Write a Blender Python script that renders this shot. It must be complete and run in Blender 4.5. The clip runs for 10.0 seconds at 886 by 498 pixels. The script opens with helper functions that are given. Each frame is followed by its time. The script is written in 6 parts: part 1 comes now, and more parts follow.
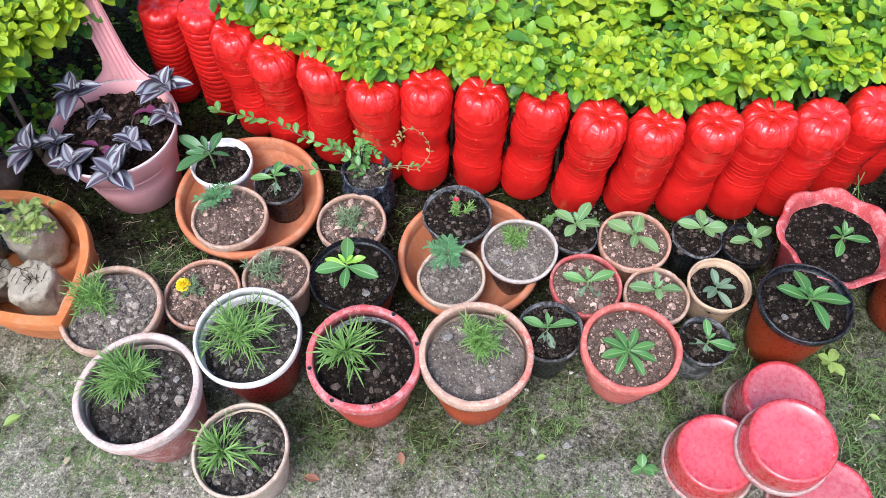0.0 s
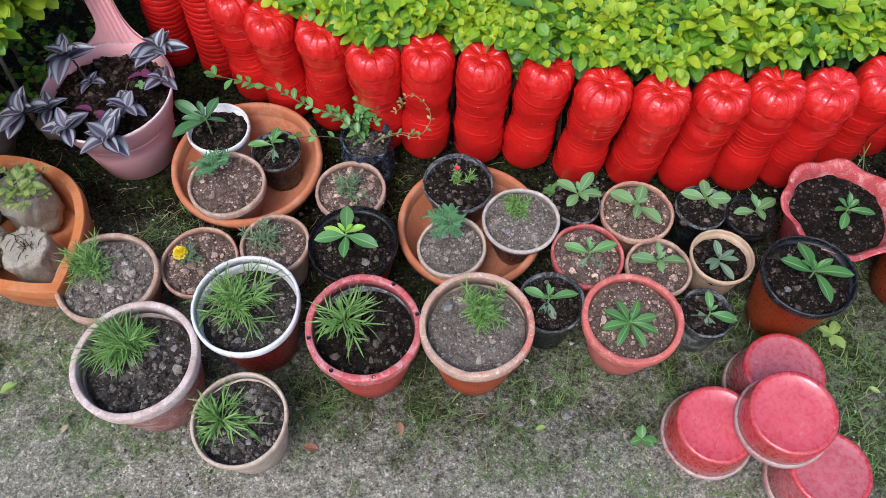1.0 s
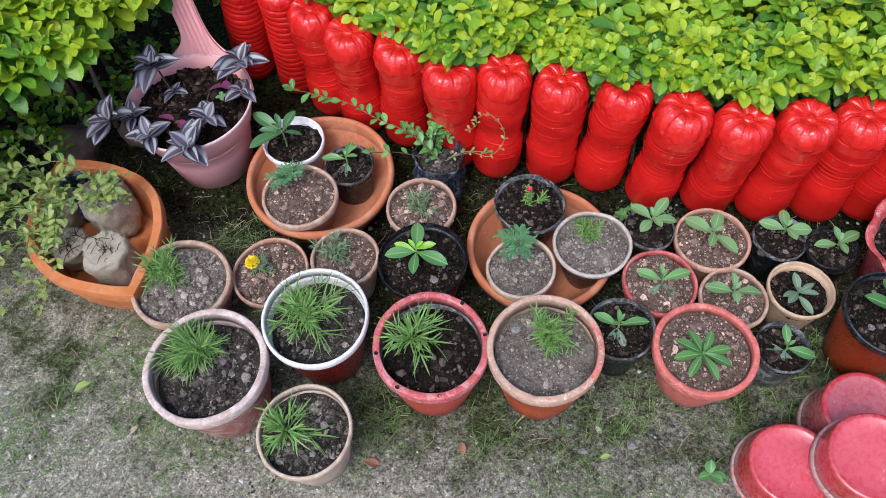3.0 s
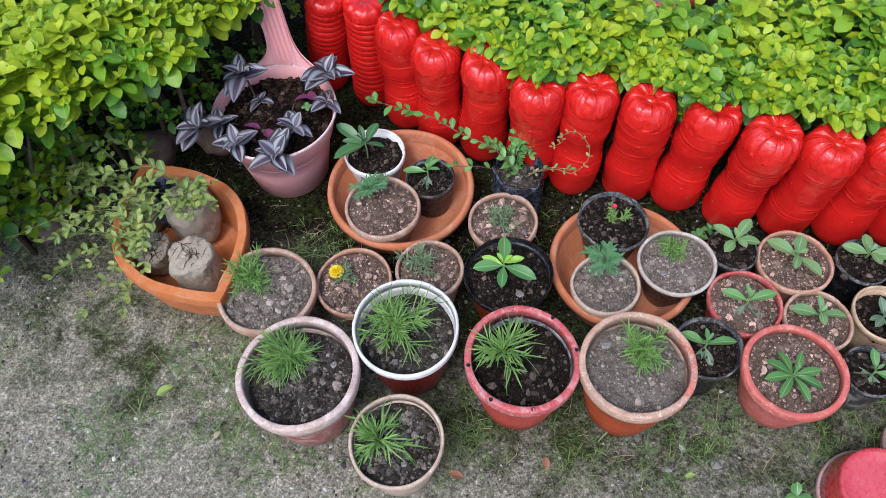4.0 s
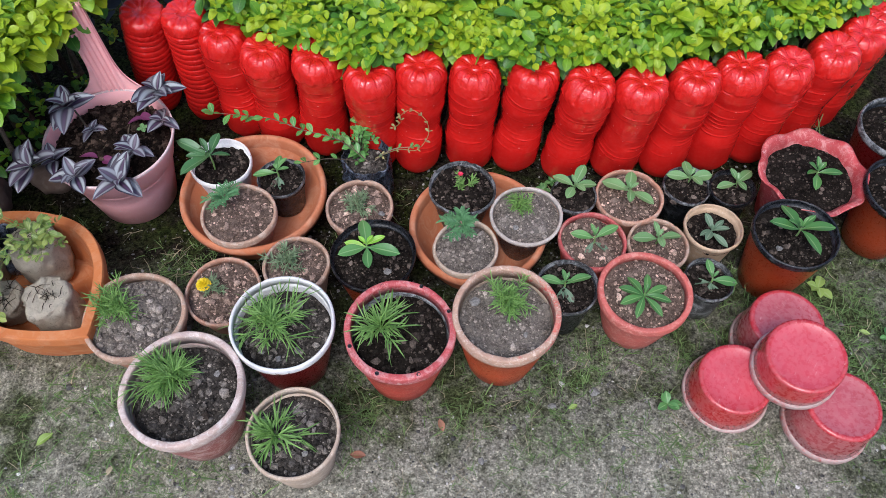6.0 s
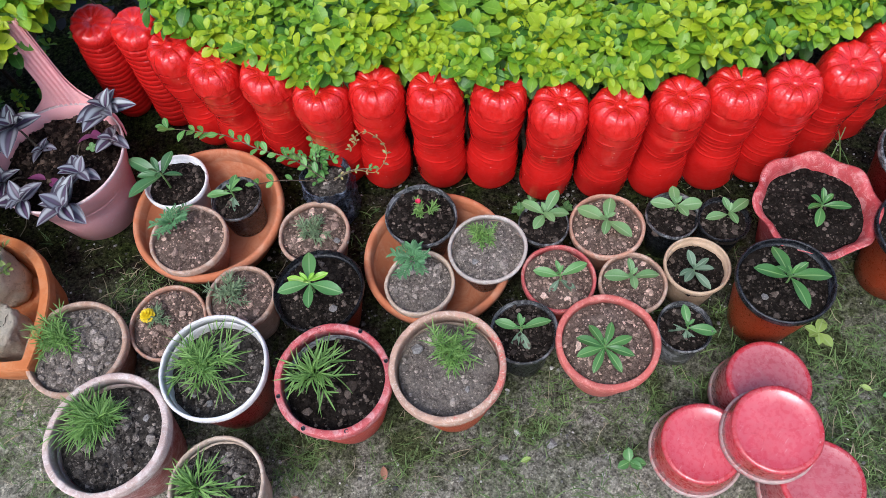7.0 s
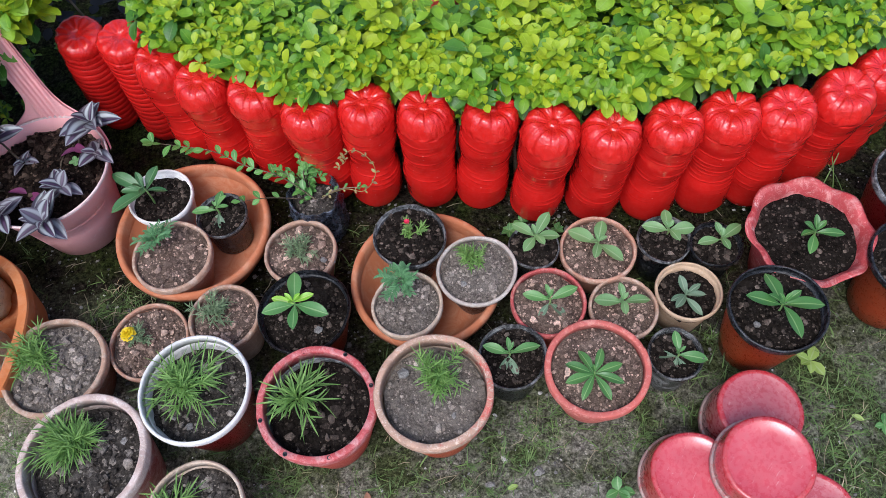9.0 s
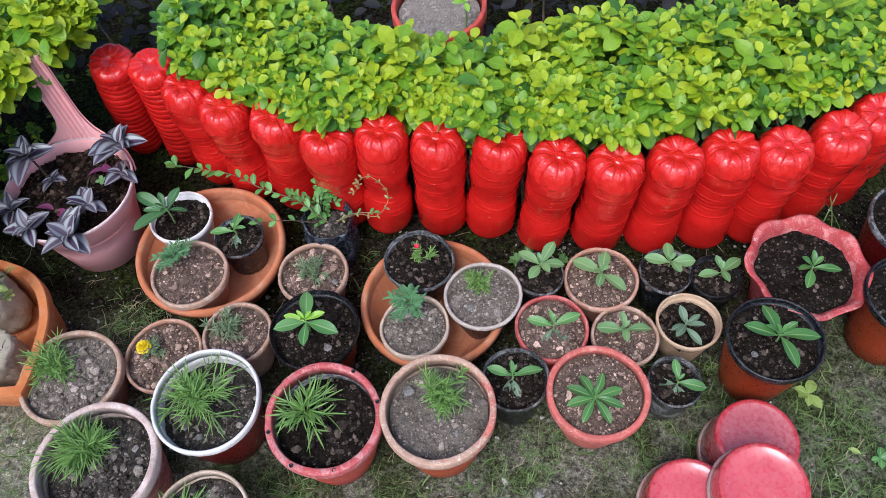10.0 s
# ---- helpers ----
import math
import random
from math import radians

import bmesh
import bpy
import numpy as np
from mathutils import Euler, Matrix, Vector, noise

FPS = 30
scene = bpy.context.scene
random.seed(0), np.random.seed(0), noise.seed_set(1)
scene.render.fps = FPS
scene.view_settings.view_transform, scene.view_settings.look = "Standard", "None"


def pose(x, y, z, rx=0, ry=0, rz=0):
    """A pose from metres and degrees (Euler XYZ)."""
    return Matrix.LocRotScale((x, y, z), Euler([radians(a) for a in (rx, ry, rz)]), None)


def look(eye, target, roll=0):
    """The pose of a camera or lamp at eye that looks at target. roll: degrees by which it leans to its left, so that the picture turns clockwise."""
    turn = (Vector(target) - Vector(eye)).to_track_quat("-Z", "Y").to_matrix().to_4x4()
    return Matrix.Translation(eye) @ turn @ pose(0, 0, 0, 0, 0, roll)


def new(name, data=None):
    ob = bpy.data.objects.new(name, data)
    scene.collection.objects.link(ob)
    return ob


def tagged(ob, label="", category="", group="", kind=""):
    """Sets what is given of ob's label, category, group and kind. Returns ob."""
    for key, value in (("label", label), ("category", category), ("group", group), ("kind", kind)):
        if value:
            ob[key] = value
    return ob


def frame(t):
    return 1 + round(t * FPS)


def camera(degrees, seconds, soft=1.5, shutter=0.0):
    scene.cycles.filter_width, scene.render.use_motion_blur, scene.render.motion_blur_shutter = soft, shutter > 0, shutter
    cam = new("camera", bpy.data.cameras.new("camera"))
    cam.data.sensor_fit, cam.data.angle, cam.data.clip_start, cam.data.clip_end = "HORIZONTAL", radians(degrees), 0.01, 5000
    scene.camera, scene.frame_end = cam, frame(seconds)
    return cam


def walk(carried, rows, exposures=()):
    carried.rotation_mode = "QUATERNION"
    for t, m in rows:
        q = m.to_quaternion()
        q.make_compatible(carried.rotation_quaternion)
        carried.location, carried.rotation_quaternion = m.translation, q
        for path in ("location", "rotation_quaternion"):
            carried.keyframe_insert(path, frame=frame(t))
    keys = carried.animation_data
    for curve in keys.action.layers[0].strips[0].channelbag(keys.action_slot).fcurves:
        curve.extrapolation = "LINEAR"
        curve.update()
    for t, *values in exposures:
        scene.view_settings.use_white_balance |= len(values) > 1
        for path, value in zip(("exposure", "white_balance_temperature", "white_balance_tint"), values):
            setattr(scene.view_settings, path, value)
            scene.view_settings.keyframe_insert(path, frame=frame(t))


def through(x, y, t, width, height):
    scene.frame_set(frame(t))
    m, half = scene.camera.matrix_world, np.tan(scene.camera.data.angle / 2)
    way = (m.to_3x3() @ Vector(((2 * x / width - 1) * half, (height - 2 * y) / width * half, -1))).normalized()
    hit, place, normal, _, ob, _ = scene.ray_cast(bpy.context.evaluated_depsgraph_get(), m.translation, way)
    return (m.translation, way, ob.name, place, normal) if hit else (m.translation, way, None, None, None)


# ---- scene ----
cam = camera(59.1, 10.0, soft=0.5)
PATH = [
    (0, (0.122, 0.063, 1.418), (0.064, 1.113, -0.283), -1.2),
    (0.5, (0.12, 0.068, 1.411), (0.057, 1.1, -0.301), -1.1),
    (1, (0.112, 0.075, 1.405), (0.068, 1.054, -0.339), -0.3),
    (1.5, (0.144, 0.076, 1.416), (0.096, 1.122, -0.288), -2.6),
    (2, (0.173, 0.074, 1.416), (0.175, 1.14, -0.276), -3.8),
    (2.5, (0.117, 0.076, 1.404), (0.004, 1.106, -0.306), -4.3),
    (2.7, (0.101, 0.083, 1.403), (-0.052, 1.088, -0.319), -4.8),
    (3.8, (-0.025, 0.073, 1.412), (-0.23, 1.086, -0.3), -4.0),
    (4, (-0.071, 0.053, 1.415), (-0.266, 1.09, -0.284), -3.3),
    (4.5, (-0.139, 0.021, 1.431), (-0.201, 1.094, -0.256), -0.3),
    (5, (-0.131, 0.007, 1.441), (-0.07, 1.099, -0.233), 1.0),
    (5.5, (-0.099, -0.022, 1.449), (0.067, 1.123, -0.183), 2.8),
    (5.7, (-0.093, -0.032, 1.443), (0.083, 1.075, -0.214), 2.4),
    (6.8, (0.173, 0.145, 1.426), (0.081, 1.107, -0.324), -7.8),
    (7, (0.21, 0.183, 1.425), (0.118, 1.113, -0.343), -8.7),
    (7.5, (0.228, 0.188, 1.423), (0.069, 1.117, -0.34), -13.6),
    (8, (0.199, 0.228, 1.391), (0.105, 1.052, -0.429), -10.1),
    (8.5, (0.199, 0.24, 1.404), (0.115, 1.158, -0.371), -7.2),
    (9, (0.215, 0.212, 1.413), (0.147, 1.165, -0.344), -6.5),
    (9.5, (0.221, 0.173, 1.419), (0.123, 1.126, -0.337), -7.9),
    (10, (0.216, 0.152, 1.436), (0.13, 1.208, -0.26), -5.3),
]
EXPOSURES = [(t, stops - 0.06, 5800, 10) for t, stops in ((0.0, 1.32), (0.5, 1.03), (1.0, 0.78), (2.0, 0.90), (4.0, 0.80), (4.5, 0.90), (5.5, 0.69), (7.0, 0.84), (8.0, 0.84), (8.5, 0.92), (9.0, 0.75), (9.5, 0.78), (10.0, 0.82))]
walk(cam, [(t, look(eye, target, roll)) for t, eye, target, roll in PATH], EXPOSURES)

# ---- light ----
SUN_ELEVATION, SUN_ROTATION = radians(58), radians(200)
world = bpy.data.worlds.new("world")
scene.world = world
world.use_nodes = True
wn = world.node_tree.nodes
wn.clear()
sky = wn.new("ShaderNodeTexSky")
sky.sky_type, sky.sun_disc = "NISHITA", False
sky.sun_elevation, sky.sun_rotation = SUN_ELEVATION, SUN_ROTATION
sky.air_density, sky.dust_density, sky.ozone_density = 0.8, 4.0, 1.0
bg = wn.new("ShaderNodeBackground")
bg.inputs["Strength"].default_value = 0.14
wo = wn.new("ShaderNodeOutputWorld")
world.node_tree.links.new(sky.outputs[0], bg.inputs[0])
world.node_tree.links.new(bg.outputs[0], wo.inputs[0])
sun = new("sun", bpy.data.lights.new("sun", "SUN"))
sun.data.energy, sun.data.angle, sun.data.color = 0.85, radians(20), (1.0, 0.98, 0.95)
sun.matrix_world = look((-0.9, -1.3, 4.0), (0, 0.6, 0))


# ---- materials ----
def material(name, build):
    m = bpy.data.materials.new(name)
    m.use_nodes = True
    nt = m.node_tree
    nt.nodes.clear()
    out = nt.nodes.new("ShaderNodeOutputMaterial")
    build(nt, out)
    return m


def node(nt, kind, **kw):
    n = nt.nodes.new(kind)
    for k, v in kw.items():
        if k in n.inputs:
            n.inputs[k].default_value = v
    return n


def noise_tex(nt, scale, detail=6.0, rough=0.6, coords="Object", distort=0.0):
    tc = nt.nodes.new("ShaderNodeTexCoord")
    n = node(nt, "ShaderNodeTexNoise", Scale=scale, Detail=detail, Roughness=rough, Distortion=distort)
    nt.links.new(tc.outputs[coords], n.inputs["Vector"])
    return n.outputs["Fac"]


def ramp(nt, fac, stops):
    r = nt.nodes.new("ShaderNodeValToRGB")
    els = r.color_ramp.elements
    while len(els) < len(stops):
        els.new(0.5)
    for e, (p, c) in zip(els, stops):
        e.position = p
        e.color = (*c, 1) if len(c) == 3 else c
    nt.links.new(fac, r.inputs[0])
    return r.outputs[0]


def mixc(nt, fac, a, b, blend="MIX"):
    m = nt.nodes.new("ShaderNodeMix")
    m.data_type, m.blend_type = "RGBA", blend
    for sock, v in ((m.inputs[0], fac), (m.inputs[6], a), (m.inputs[7], b)):
        if isinstance(v, (int, float)):
            sock.default_value = v
        elif isinstance(v, tuple):
            sock.default_value = (*v, 1)
        else:
            nt.links.new(v, sock)
    return m.outputs[2]


def bump(nt, height, strength=0.4, distance=0.002):
    b = node(nt, "ShaderNodeBump", Strength=strength, Distance=distance)
    nt.links.new(height, b.inputs["Height"])
    return b.outputs[0]


def surface(nt, out, color, rough=0.5, normal=None, spec=0.5, coat=0.0):
    p = node(nt, "ShaderNodeBsdfPrincipled")
    if isinstance(color, tuple):
        p.inputs["Base Color"].default_value = (*color, 1)
    else:
        nt.links.new(color, p.inputs["Base Color"])
    if isinstance(rough, (int, float)):
        p.inputs["Roughness"].default_value = rough
    else:
        nt.links.new(rough, p.inputs["Roughness"])
    p.inputs["Specular IOR Level"].default_value = spec
    p.inputs["Coat Weight"].default_value = coat
    p.inputs["Coat Roughness"].default_value = 0.12
    if normal is not None:
        nt.links.new(normal, p.inputs["Normal"])
    nt.links.new(p.outputs[0], out.inputs[0])
    return p


def plastic(name, base, worn, dust=(0.30, 0.25, 0.19), rough=0.42, wear=0.5, dusty=0.35, scale=1.0, chip=None, patch=None, mottle=0.68, grime=1.0):
    """Old painted or moulded plastic: chalky worn patches, chips, soil dust, grime and fine scratches."""
    def build(nt, out):
        big = noise_tex(nt, 14 * scale, 8, 0.65)
        fine = noise_tex(nt, 170 * scale, 8, 0.78)
        vert = noise_tex(nt, 42 * scale, 10, 0.8, distort=0.9)
        scuff = noise_tex(nt, 85 * scale, 10, 0.82, distort=1.6)
        tone = mixc(nt, ramp(nt, big, [(0.35, (0, 0, 0)), (0.68, (1, 1, 1))]), base, tuple(c * mottle for c in base))
        if patch:
            tc = nt.nodes.new("ShaderNodeTexCoord")
            sep = nt.nodes.new("ShaderNodeSeparateXYZ")
            nt.links.new(tc.outputs["Object"], sep.inputs[0])
            add = node(nt, "ShaderNodeMath")
            add.operation = "MULTIPLY_ADD"
            nt.links.new(sep.outputs["X"], add.inputs[0])
            add.inputs[1].default_value = 1.9
            nt.links.new(vert, add.inputs[2])
            tone = mixc(nt, ramp(nt, add.outputs[0], [(0.60, (0, 0, 0)), (0.70, (0.85,) * 3)]), tone, patch)
        w = ramp(nt, vert, [(0.60 - 0.2 * wear, (0, 0, 0)), (0.66 - 0.1 * wear, (0.9,) * 3)])
        c1 = mixc(nt, w, tone, worn) if not patch else mixc(nt, ramp(nt, scuff, [(0.5, (0, 0, 0)), (0.62, (0.6,) * 3)]), tone, worn)
        c1 = mixc(nt, ramp(nt, scuff, [(0.585 - 0.08 * wear, (0, 0, 0)), (0.62, (0.65 * wear + 0.15,) * 3)]), c1, tuple(min(v * 1.3 + 0.05, 0.8) for v in worn))
        if chip:
            ch = noise_tex(nt, 26 * scale, 12, 0.78, distort=0.7)
            c1 = mixc(nt, ramp(nt, ch, [(0.605, (0, 0, 0)), (0.625, (0.95,) * 3)]), c1, chip)
        d = ramp(nt, fine, [(0.60 - 0.3 * dusty, (0, 0, 0)), (0.74, (0.25 + dusty,) * 3)])
        c2 = mixc(nt, d, c1, dust)
        c2 = mixc(nt, ramp(nt, scuff, [(0.32, ((0.75 * dusty + 0.25) * grime,) * 3), (0.41, (0, 0, 0))]), c2, tuple(v * 0.18 for v in dust))
        c2 = mixc(nt, ramp(nt, fine, [(0.28, (0.5 * grime,) * 3), (0.42, (0, 0, 0))]), c2, tuple(v * 0.35 for v in base))
        rg = ramp(nt, fine, [(0.3, (max(rough - 0.10, 0.1),) * 3), (0.70, (min(rough + 0.28, 1.0),) * 3)])
        surface(nt, out, c2, rg, bump(nt, scuff, 0.55, 0.0016))
    return material(name, build)


def terracotta(name, a, b, pale):
    def build(nt, out):
        big = noise_tex(nt, 9, 7, 0.6)
        fine = noise_tex(nt, 160, 5, 0.7)
        salt = noise_tex(nt, 30, 9, 0.7, distort=0.8)
        c = mixc(nt, ramp(nt, big, [(0.3, (0, 0, 0)), (0.7, (1, 1, 1))]), a, b)
        c = mixc(nt, ramp(nt, salt, [(0.46, (0, 0, 0)), (0.70, (0.7,) * 3)]), c, pale)
        c = mixc(nt, ramp(nt, fine, [(0.62, (0, 0, 0)), (0.78, (0.5,) * 3)]), c, (0.12, 0.07, 0.04))
        surface(nt, out, c, 0.82, bump(nt, fine, 0.3, 0.001), 0.3)
    return material(name, build)


def soil_mat(name, dark, mid, light, rough_tone=1.0):
    """Loose soil; each clod has a tone of its own and a few are pale stones."""
    def build(nt, out):
        fine = noise_tex(nt, 210, 10, 0.80)
        grain = noise_tex(nt, 700, 4, 0.7)
        big = noise_tex(nt, 32, 6, 0.6, distort=0.5)
        geo = nt.nodes.new("ShaderNodeNewGeometry")
        isl = geo.outputs["Random Per Island"]
        c = mixc(nt, ramp(nt, fine, [(0.36, (0, 0, 0)), (0.64, (1, 1, 1))]), dark, mid)
        c = mixc(nt, ramp(nt, big, [(0.45, (0, 0, 0)), (0.72, (0.55,) * 3)]), c, light)
        c = mixc(nt, 1.0, c, ramp(nt, grain, [(0.32, (0.62,) * 3), (0.50, (1.0,) * 3), (0.68, (1.5,) * 3)]), "MULTIPLY")
        k = ramp(nt, isl, [(0.0, (max(1 - 0.80 * rough_tone, 0.12),) * 3), (0.35, (1 - 0.30 * rough_tone,) * 3), (0.62, (1 + 0.25 * rough_tone,) * 3), (0.83, (1 + 0.85 * rough_tone,) * 3), (0.96, (1 + 2.1 * rough_tone,) * 3)])
        c = mixc(nt, 1.0, c, k, "MULTIPLY")
        surface(nt, out, c, 0.93, bump(nt, fine, 0.8, 0.0025), 0.06)
    return material(name, build)


def leaf_mat(name, low, high, rib, rib_width=0.05, through=0.25, rough=0.42, vein=60.0, by_object=True):
    """A leaf: tone varies leaf by leaf, pale midrib along the length, fine side veins, some light passing through."""
    def build(nt, out):
        tc = nt.nodes.new("ShaderNodeTexCoord")
        sep = nt.nodes.new("ShaderNodeSeparateXYZ")
        nt.links.new(tc.outputs["UV"], sep.inputs[0])
        if by_object:
            rnd = nt.nodes.new("ShaderNodeObjectInfo").outputs["Random"]
        else:
            rnd = nt.nodes.new("ShaderNodeNewGeometry").outputs["Random Per Island"]
        fine = noise_tex(nt, 90, 5, 0.6)
        c = mixc(nt, rnd, low, high)
        c = mixc(nt, ramp(nt, fine, [(0.35, (0, 0, 0)), (0.75, (0.35,) * 3)]), c, tuple(v * 1.5 for v in high))
        sub = node(nt, "ShaderNodeMath")
        sub.operation = "SUBTRACT"
        nt.links.new(sep.outputs["Y"], sub.inputs[0])
        sub.inputs[1].default_value = 0.5
        ab = node(nt, "ShaderNodeMath")
        ab.operation = "ABSOLUTE"
        nt.links.new(sub.outputs[0], ab.inputs[0])
        mid = ramp(nt, ab.outputs[0], [(rib_width * 0.5, (0.85,) * 3), (rib_width, (0, 0, 0))])
        c = mixc(nt, mid, c, rib)
        wave = node(nt, "ShaderNodeTexWave", Scale=vein / 20, Distortion=1.0)
        nt.links.new(tc.outputs["UV"], wave.inputs["Vector"])
        p = node(nt, "ShaderNodeBsdfPrincipled")
        nt.links.new(c, p.inputs["Base Color"])
        p.inputs["Roughness"].default_value = rough
        nt.links.new(bump(nt, wave.outputs["Fac"], 0.12, 0.001), p.inputs["Normal"])
        tr = nt.nodes.new("ShaderNodeBsdfTranslucent")
        nt.links.new(c, tr.inputs[0])
        mx = nt.nodes.new("ShaderNodeMixShader")
        mx.inputs[0].default_value = through
        nt.links.new(p.outputs[0], mx.inputs[1])
        nt.links.new(tr.outputs[0], mx.inputs[2])
        nt.links.new(mx.outputs[0], out.inputs[0])
    return material(name, build)


def build_ground(nt, out):
    big = noise_tex(nt, 2.6, 8, 0.62, distort=0.4)
    med = noise_tex(nt, 11, 8, 0.7, distort=0.5)
    fine = noise_tex(nt, 120, 8, 0.75)
    grit = noise_tex(nt, 420, 4, 0.7)
    tc = nt.nodes.new("ShaderNodeTexCoord")
    sx = nt.nodes.new("ShaderNodeSeparateXYZ")
    nt.links.new(tc.outputs["Object"], sx.inputs[0])
    earth = mixc(nt, ramp(nt, fine, [(0.38, (0, 0, 0)), (0.62, (1, 1, 1))]), (0.070, 0.064, 0.049), (0.41, 0.385, 0.32))
    # drier, paler earth at one end
    dry = node(nt, "ShaderNodeMapRange")
    dry.inputs["From Min"].default_value, dry.inputs["From Max"].default_value = -0.15, -0.55
    nt.links.new(sx.outputs["X"], dry.inputs["Value"])
    bare = node(nt, "ShaderNodeMapRange")
    bare.inputs["From Min"].default_value, bare.inputs["From Max"].default_value = 0.52, 0.38
    nt.links.new(sx.outputs["Y"], bare.inputs["Value"])
    near = node(nt, "ShaderNodeMapRange")
    near.inputs["From Min"].default_value, near.inputs["From Max"].default_value = 0.95, 0.60
    nt.links.new(sx.outputs["X"], near.inputs["Value"])
    strip = node(nt, "ShaderNodeMath")
    strip.operation = "MULTIPLY"
    nt.links.new(bare.outputs[0], strip.inputs[0])
    nt.links.new(near.outputs[0], strip.inputs[1])
    drier = node(nt, "ShaderNodeMath")
    drier.operation = "MAXIMUM"
    nt.links.new(dry.outputs[0], drier.inputs[0])
    nt.links.new(strip.outputs[0], drier.inputs[1])
    plot = nt.nodes.new("ShaderNodeMapping")
    plot.inputs["Location"].default_value = (0.30, -0.45, 0.0)
    plot.inputs["Scale"].default_value = (0.8, 1.0, 0.0)
    nt.links.new(tc.outputs["Object"], plot.inputs["Vector"])
    away = node(nt, "ShaderNodeVectorMath")
    away.operation = "LENGTH"
    nt.links.new(plot.outputs[0], away.inputs[0])
    uneven = node(nt, "ShaderNodeMath")
    uneven.operation = "MULTIPLY_ADD"
    nt.links.new(big, uneven.inputs[0])
    uneven.inputs[1].default_value = 1.2
    nt.links.new(away.outputs["Value"], uneven.inputs[2])
    worn = node(nt, "ShaderNodeMapRange")
    worn.inputs["From Min"].default_value, worn.inputs["From Max"].default_value = 2.3, 1.55
    nt.links.new(uneven.outputs[0], worn.inputs["Value"])
    bald = node(nt, "ShaderNodeMath")
    bald.operation = "MULTIPLY"
    nt.links.new(drier.outputs[0], bald.inputs[0])
    nt.links.new(worn.outputs[0], bald.inputs[1])
    trodden = ramp(nt, noise_tex(nt, 0.55, 5, 0.6, distort=0.8), [(0.46, (0, 0, 0)), (0.60, (0.75,) * 3)])
    beyond = node(nt, "ShaderNodeMath")
    beyond.operation = "SUBTRACT"
    beyond.inputs[0].default_value = 1.0
    nt.links.new(worn.outputs[0], beyond.inputs[1])
    outer = node(nt, "ShaderNodeMath")
    outer.operation = "MULTIPLY"
    nt.links.new(trodden, outer.inputs[0])
    nt.links.new(beyond.outputs[0], outer.inputs[1])
    pale = node(nt, "ShaderNodeMath")
    pale.operation = "MAXIMUM"
    nt.links.new(bald.outputs[0], pale.inputs[0])
    nt.links.new(outer.outputs[0], pale.inputs[1])
    earth = mixc(nt, pale.outputs[0], earth, mixc(nt, ramp(nt, fine, [(0.36, (0, 0, 0)), (0.62, (1, 1, 1))]), (0.172, 0.162, 0.120), (0.56, 0.528, 0.420)))
    earth = mixc(nt, ramp(nt, grit, [(0.58, (0, 0, 0)), (0.72, (0.7,) * 3)]), earth, (0.46, 0.44, 0.39))
    moss = mixc(nt, ramp(nt, fine, [(0.36, (0, 0, 0)), (0.68, (1, 1, 1))]), (0.010, 0.015, 0.004), (0.105, 0.140, 0.034))
    add = node(nt, "ShaderNodeMath")
    add.operation = "MULTIPLY_ADD"
    nt.links.new(big, add.inputs[0])
    add.inputs[1].default_value = 0.55
    nt.links.new(med, add.inputs[2])
    side = nt.nodes.new("ShaderNodeMapRange")
    side.inputs["From Min"].default_value, side.inputs["From Max"].default_value = -0.75, -0.15
    side.inputs["To Min"].default_value, side.inputs["To Max"].default_value = -0.05, 0.045
    nt.links.new(sx.outputs["X"], side.inputs["Value"])
    tot = node(nt, "ShaderNodeMath")
    nt.links.new(add.outputs[0], tot.inputs[0])
    shift = node(nt, "ShaderNodeMath")
    shift.operation = "MULTIPLY"
    nt.links.new(side.outputs[0], shift.inputs[0])
    nt.links.new(worn.outputs[0], shift.inputs[1])
    nt.links.new(shift.outputs[0], tot.inputs[1])
    less = node(nt, "ShaderNodeMath")
    less.operation = "MULTIPLY_ADD"
    fade = node(nt, "ShaderNodeMath")
    fade.operation = "MULTIPLY"
    nt.links.new(strip.outputs[0], fade.inputs[0])
    nt.links.new(worn.outputs[0], fade.inputs[1])
    nt.links.new(fade.outputs[0], less.inputs[0])
    less.inputs[1].default_value = -0.15
    nt.links.new(tot.outputs[0], less.inputs[2])
    mossy = ramp(nt, less.outputs[0], [(0.68, (0, 0, 0)), (0.87, (0.88,) * 3)])
    c = mixc(nt, mossy, earth, moss)
    # damp loam of the planting bed plus shade painted among the pots; uneven edge
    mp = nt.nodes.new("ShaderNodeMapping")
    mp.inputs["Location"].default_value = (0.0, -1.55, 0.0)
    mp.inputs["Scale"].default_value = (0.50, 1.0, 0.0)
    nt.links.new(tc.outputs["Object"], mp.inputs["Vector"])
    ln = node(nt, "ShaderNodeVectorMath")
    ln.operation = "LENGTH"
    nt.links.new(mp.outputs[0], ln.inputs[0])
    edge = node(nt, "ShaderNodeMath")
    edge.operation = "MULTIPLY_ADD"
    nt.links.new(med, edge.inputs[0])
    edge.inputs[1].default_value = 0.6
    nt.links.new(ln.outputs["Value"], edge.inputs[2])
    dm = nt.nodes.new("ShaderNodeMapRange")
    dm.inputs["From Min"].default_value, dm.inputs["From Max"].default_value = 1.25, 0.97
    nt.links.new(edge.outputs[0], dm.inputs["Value"])
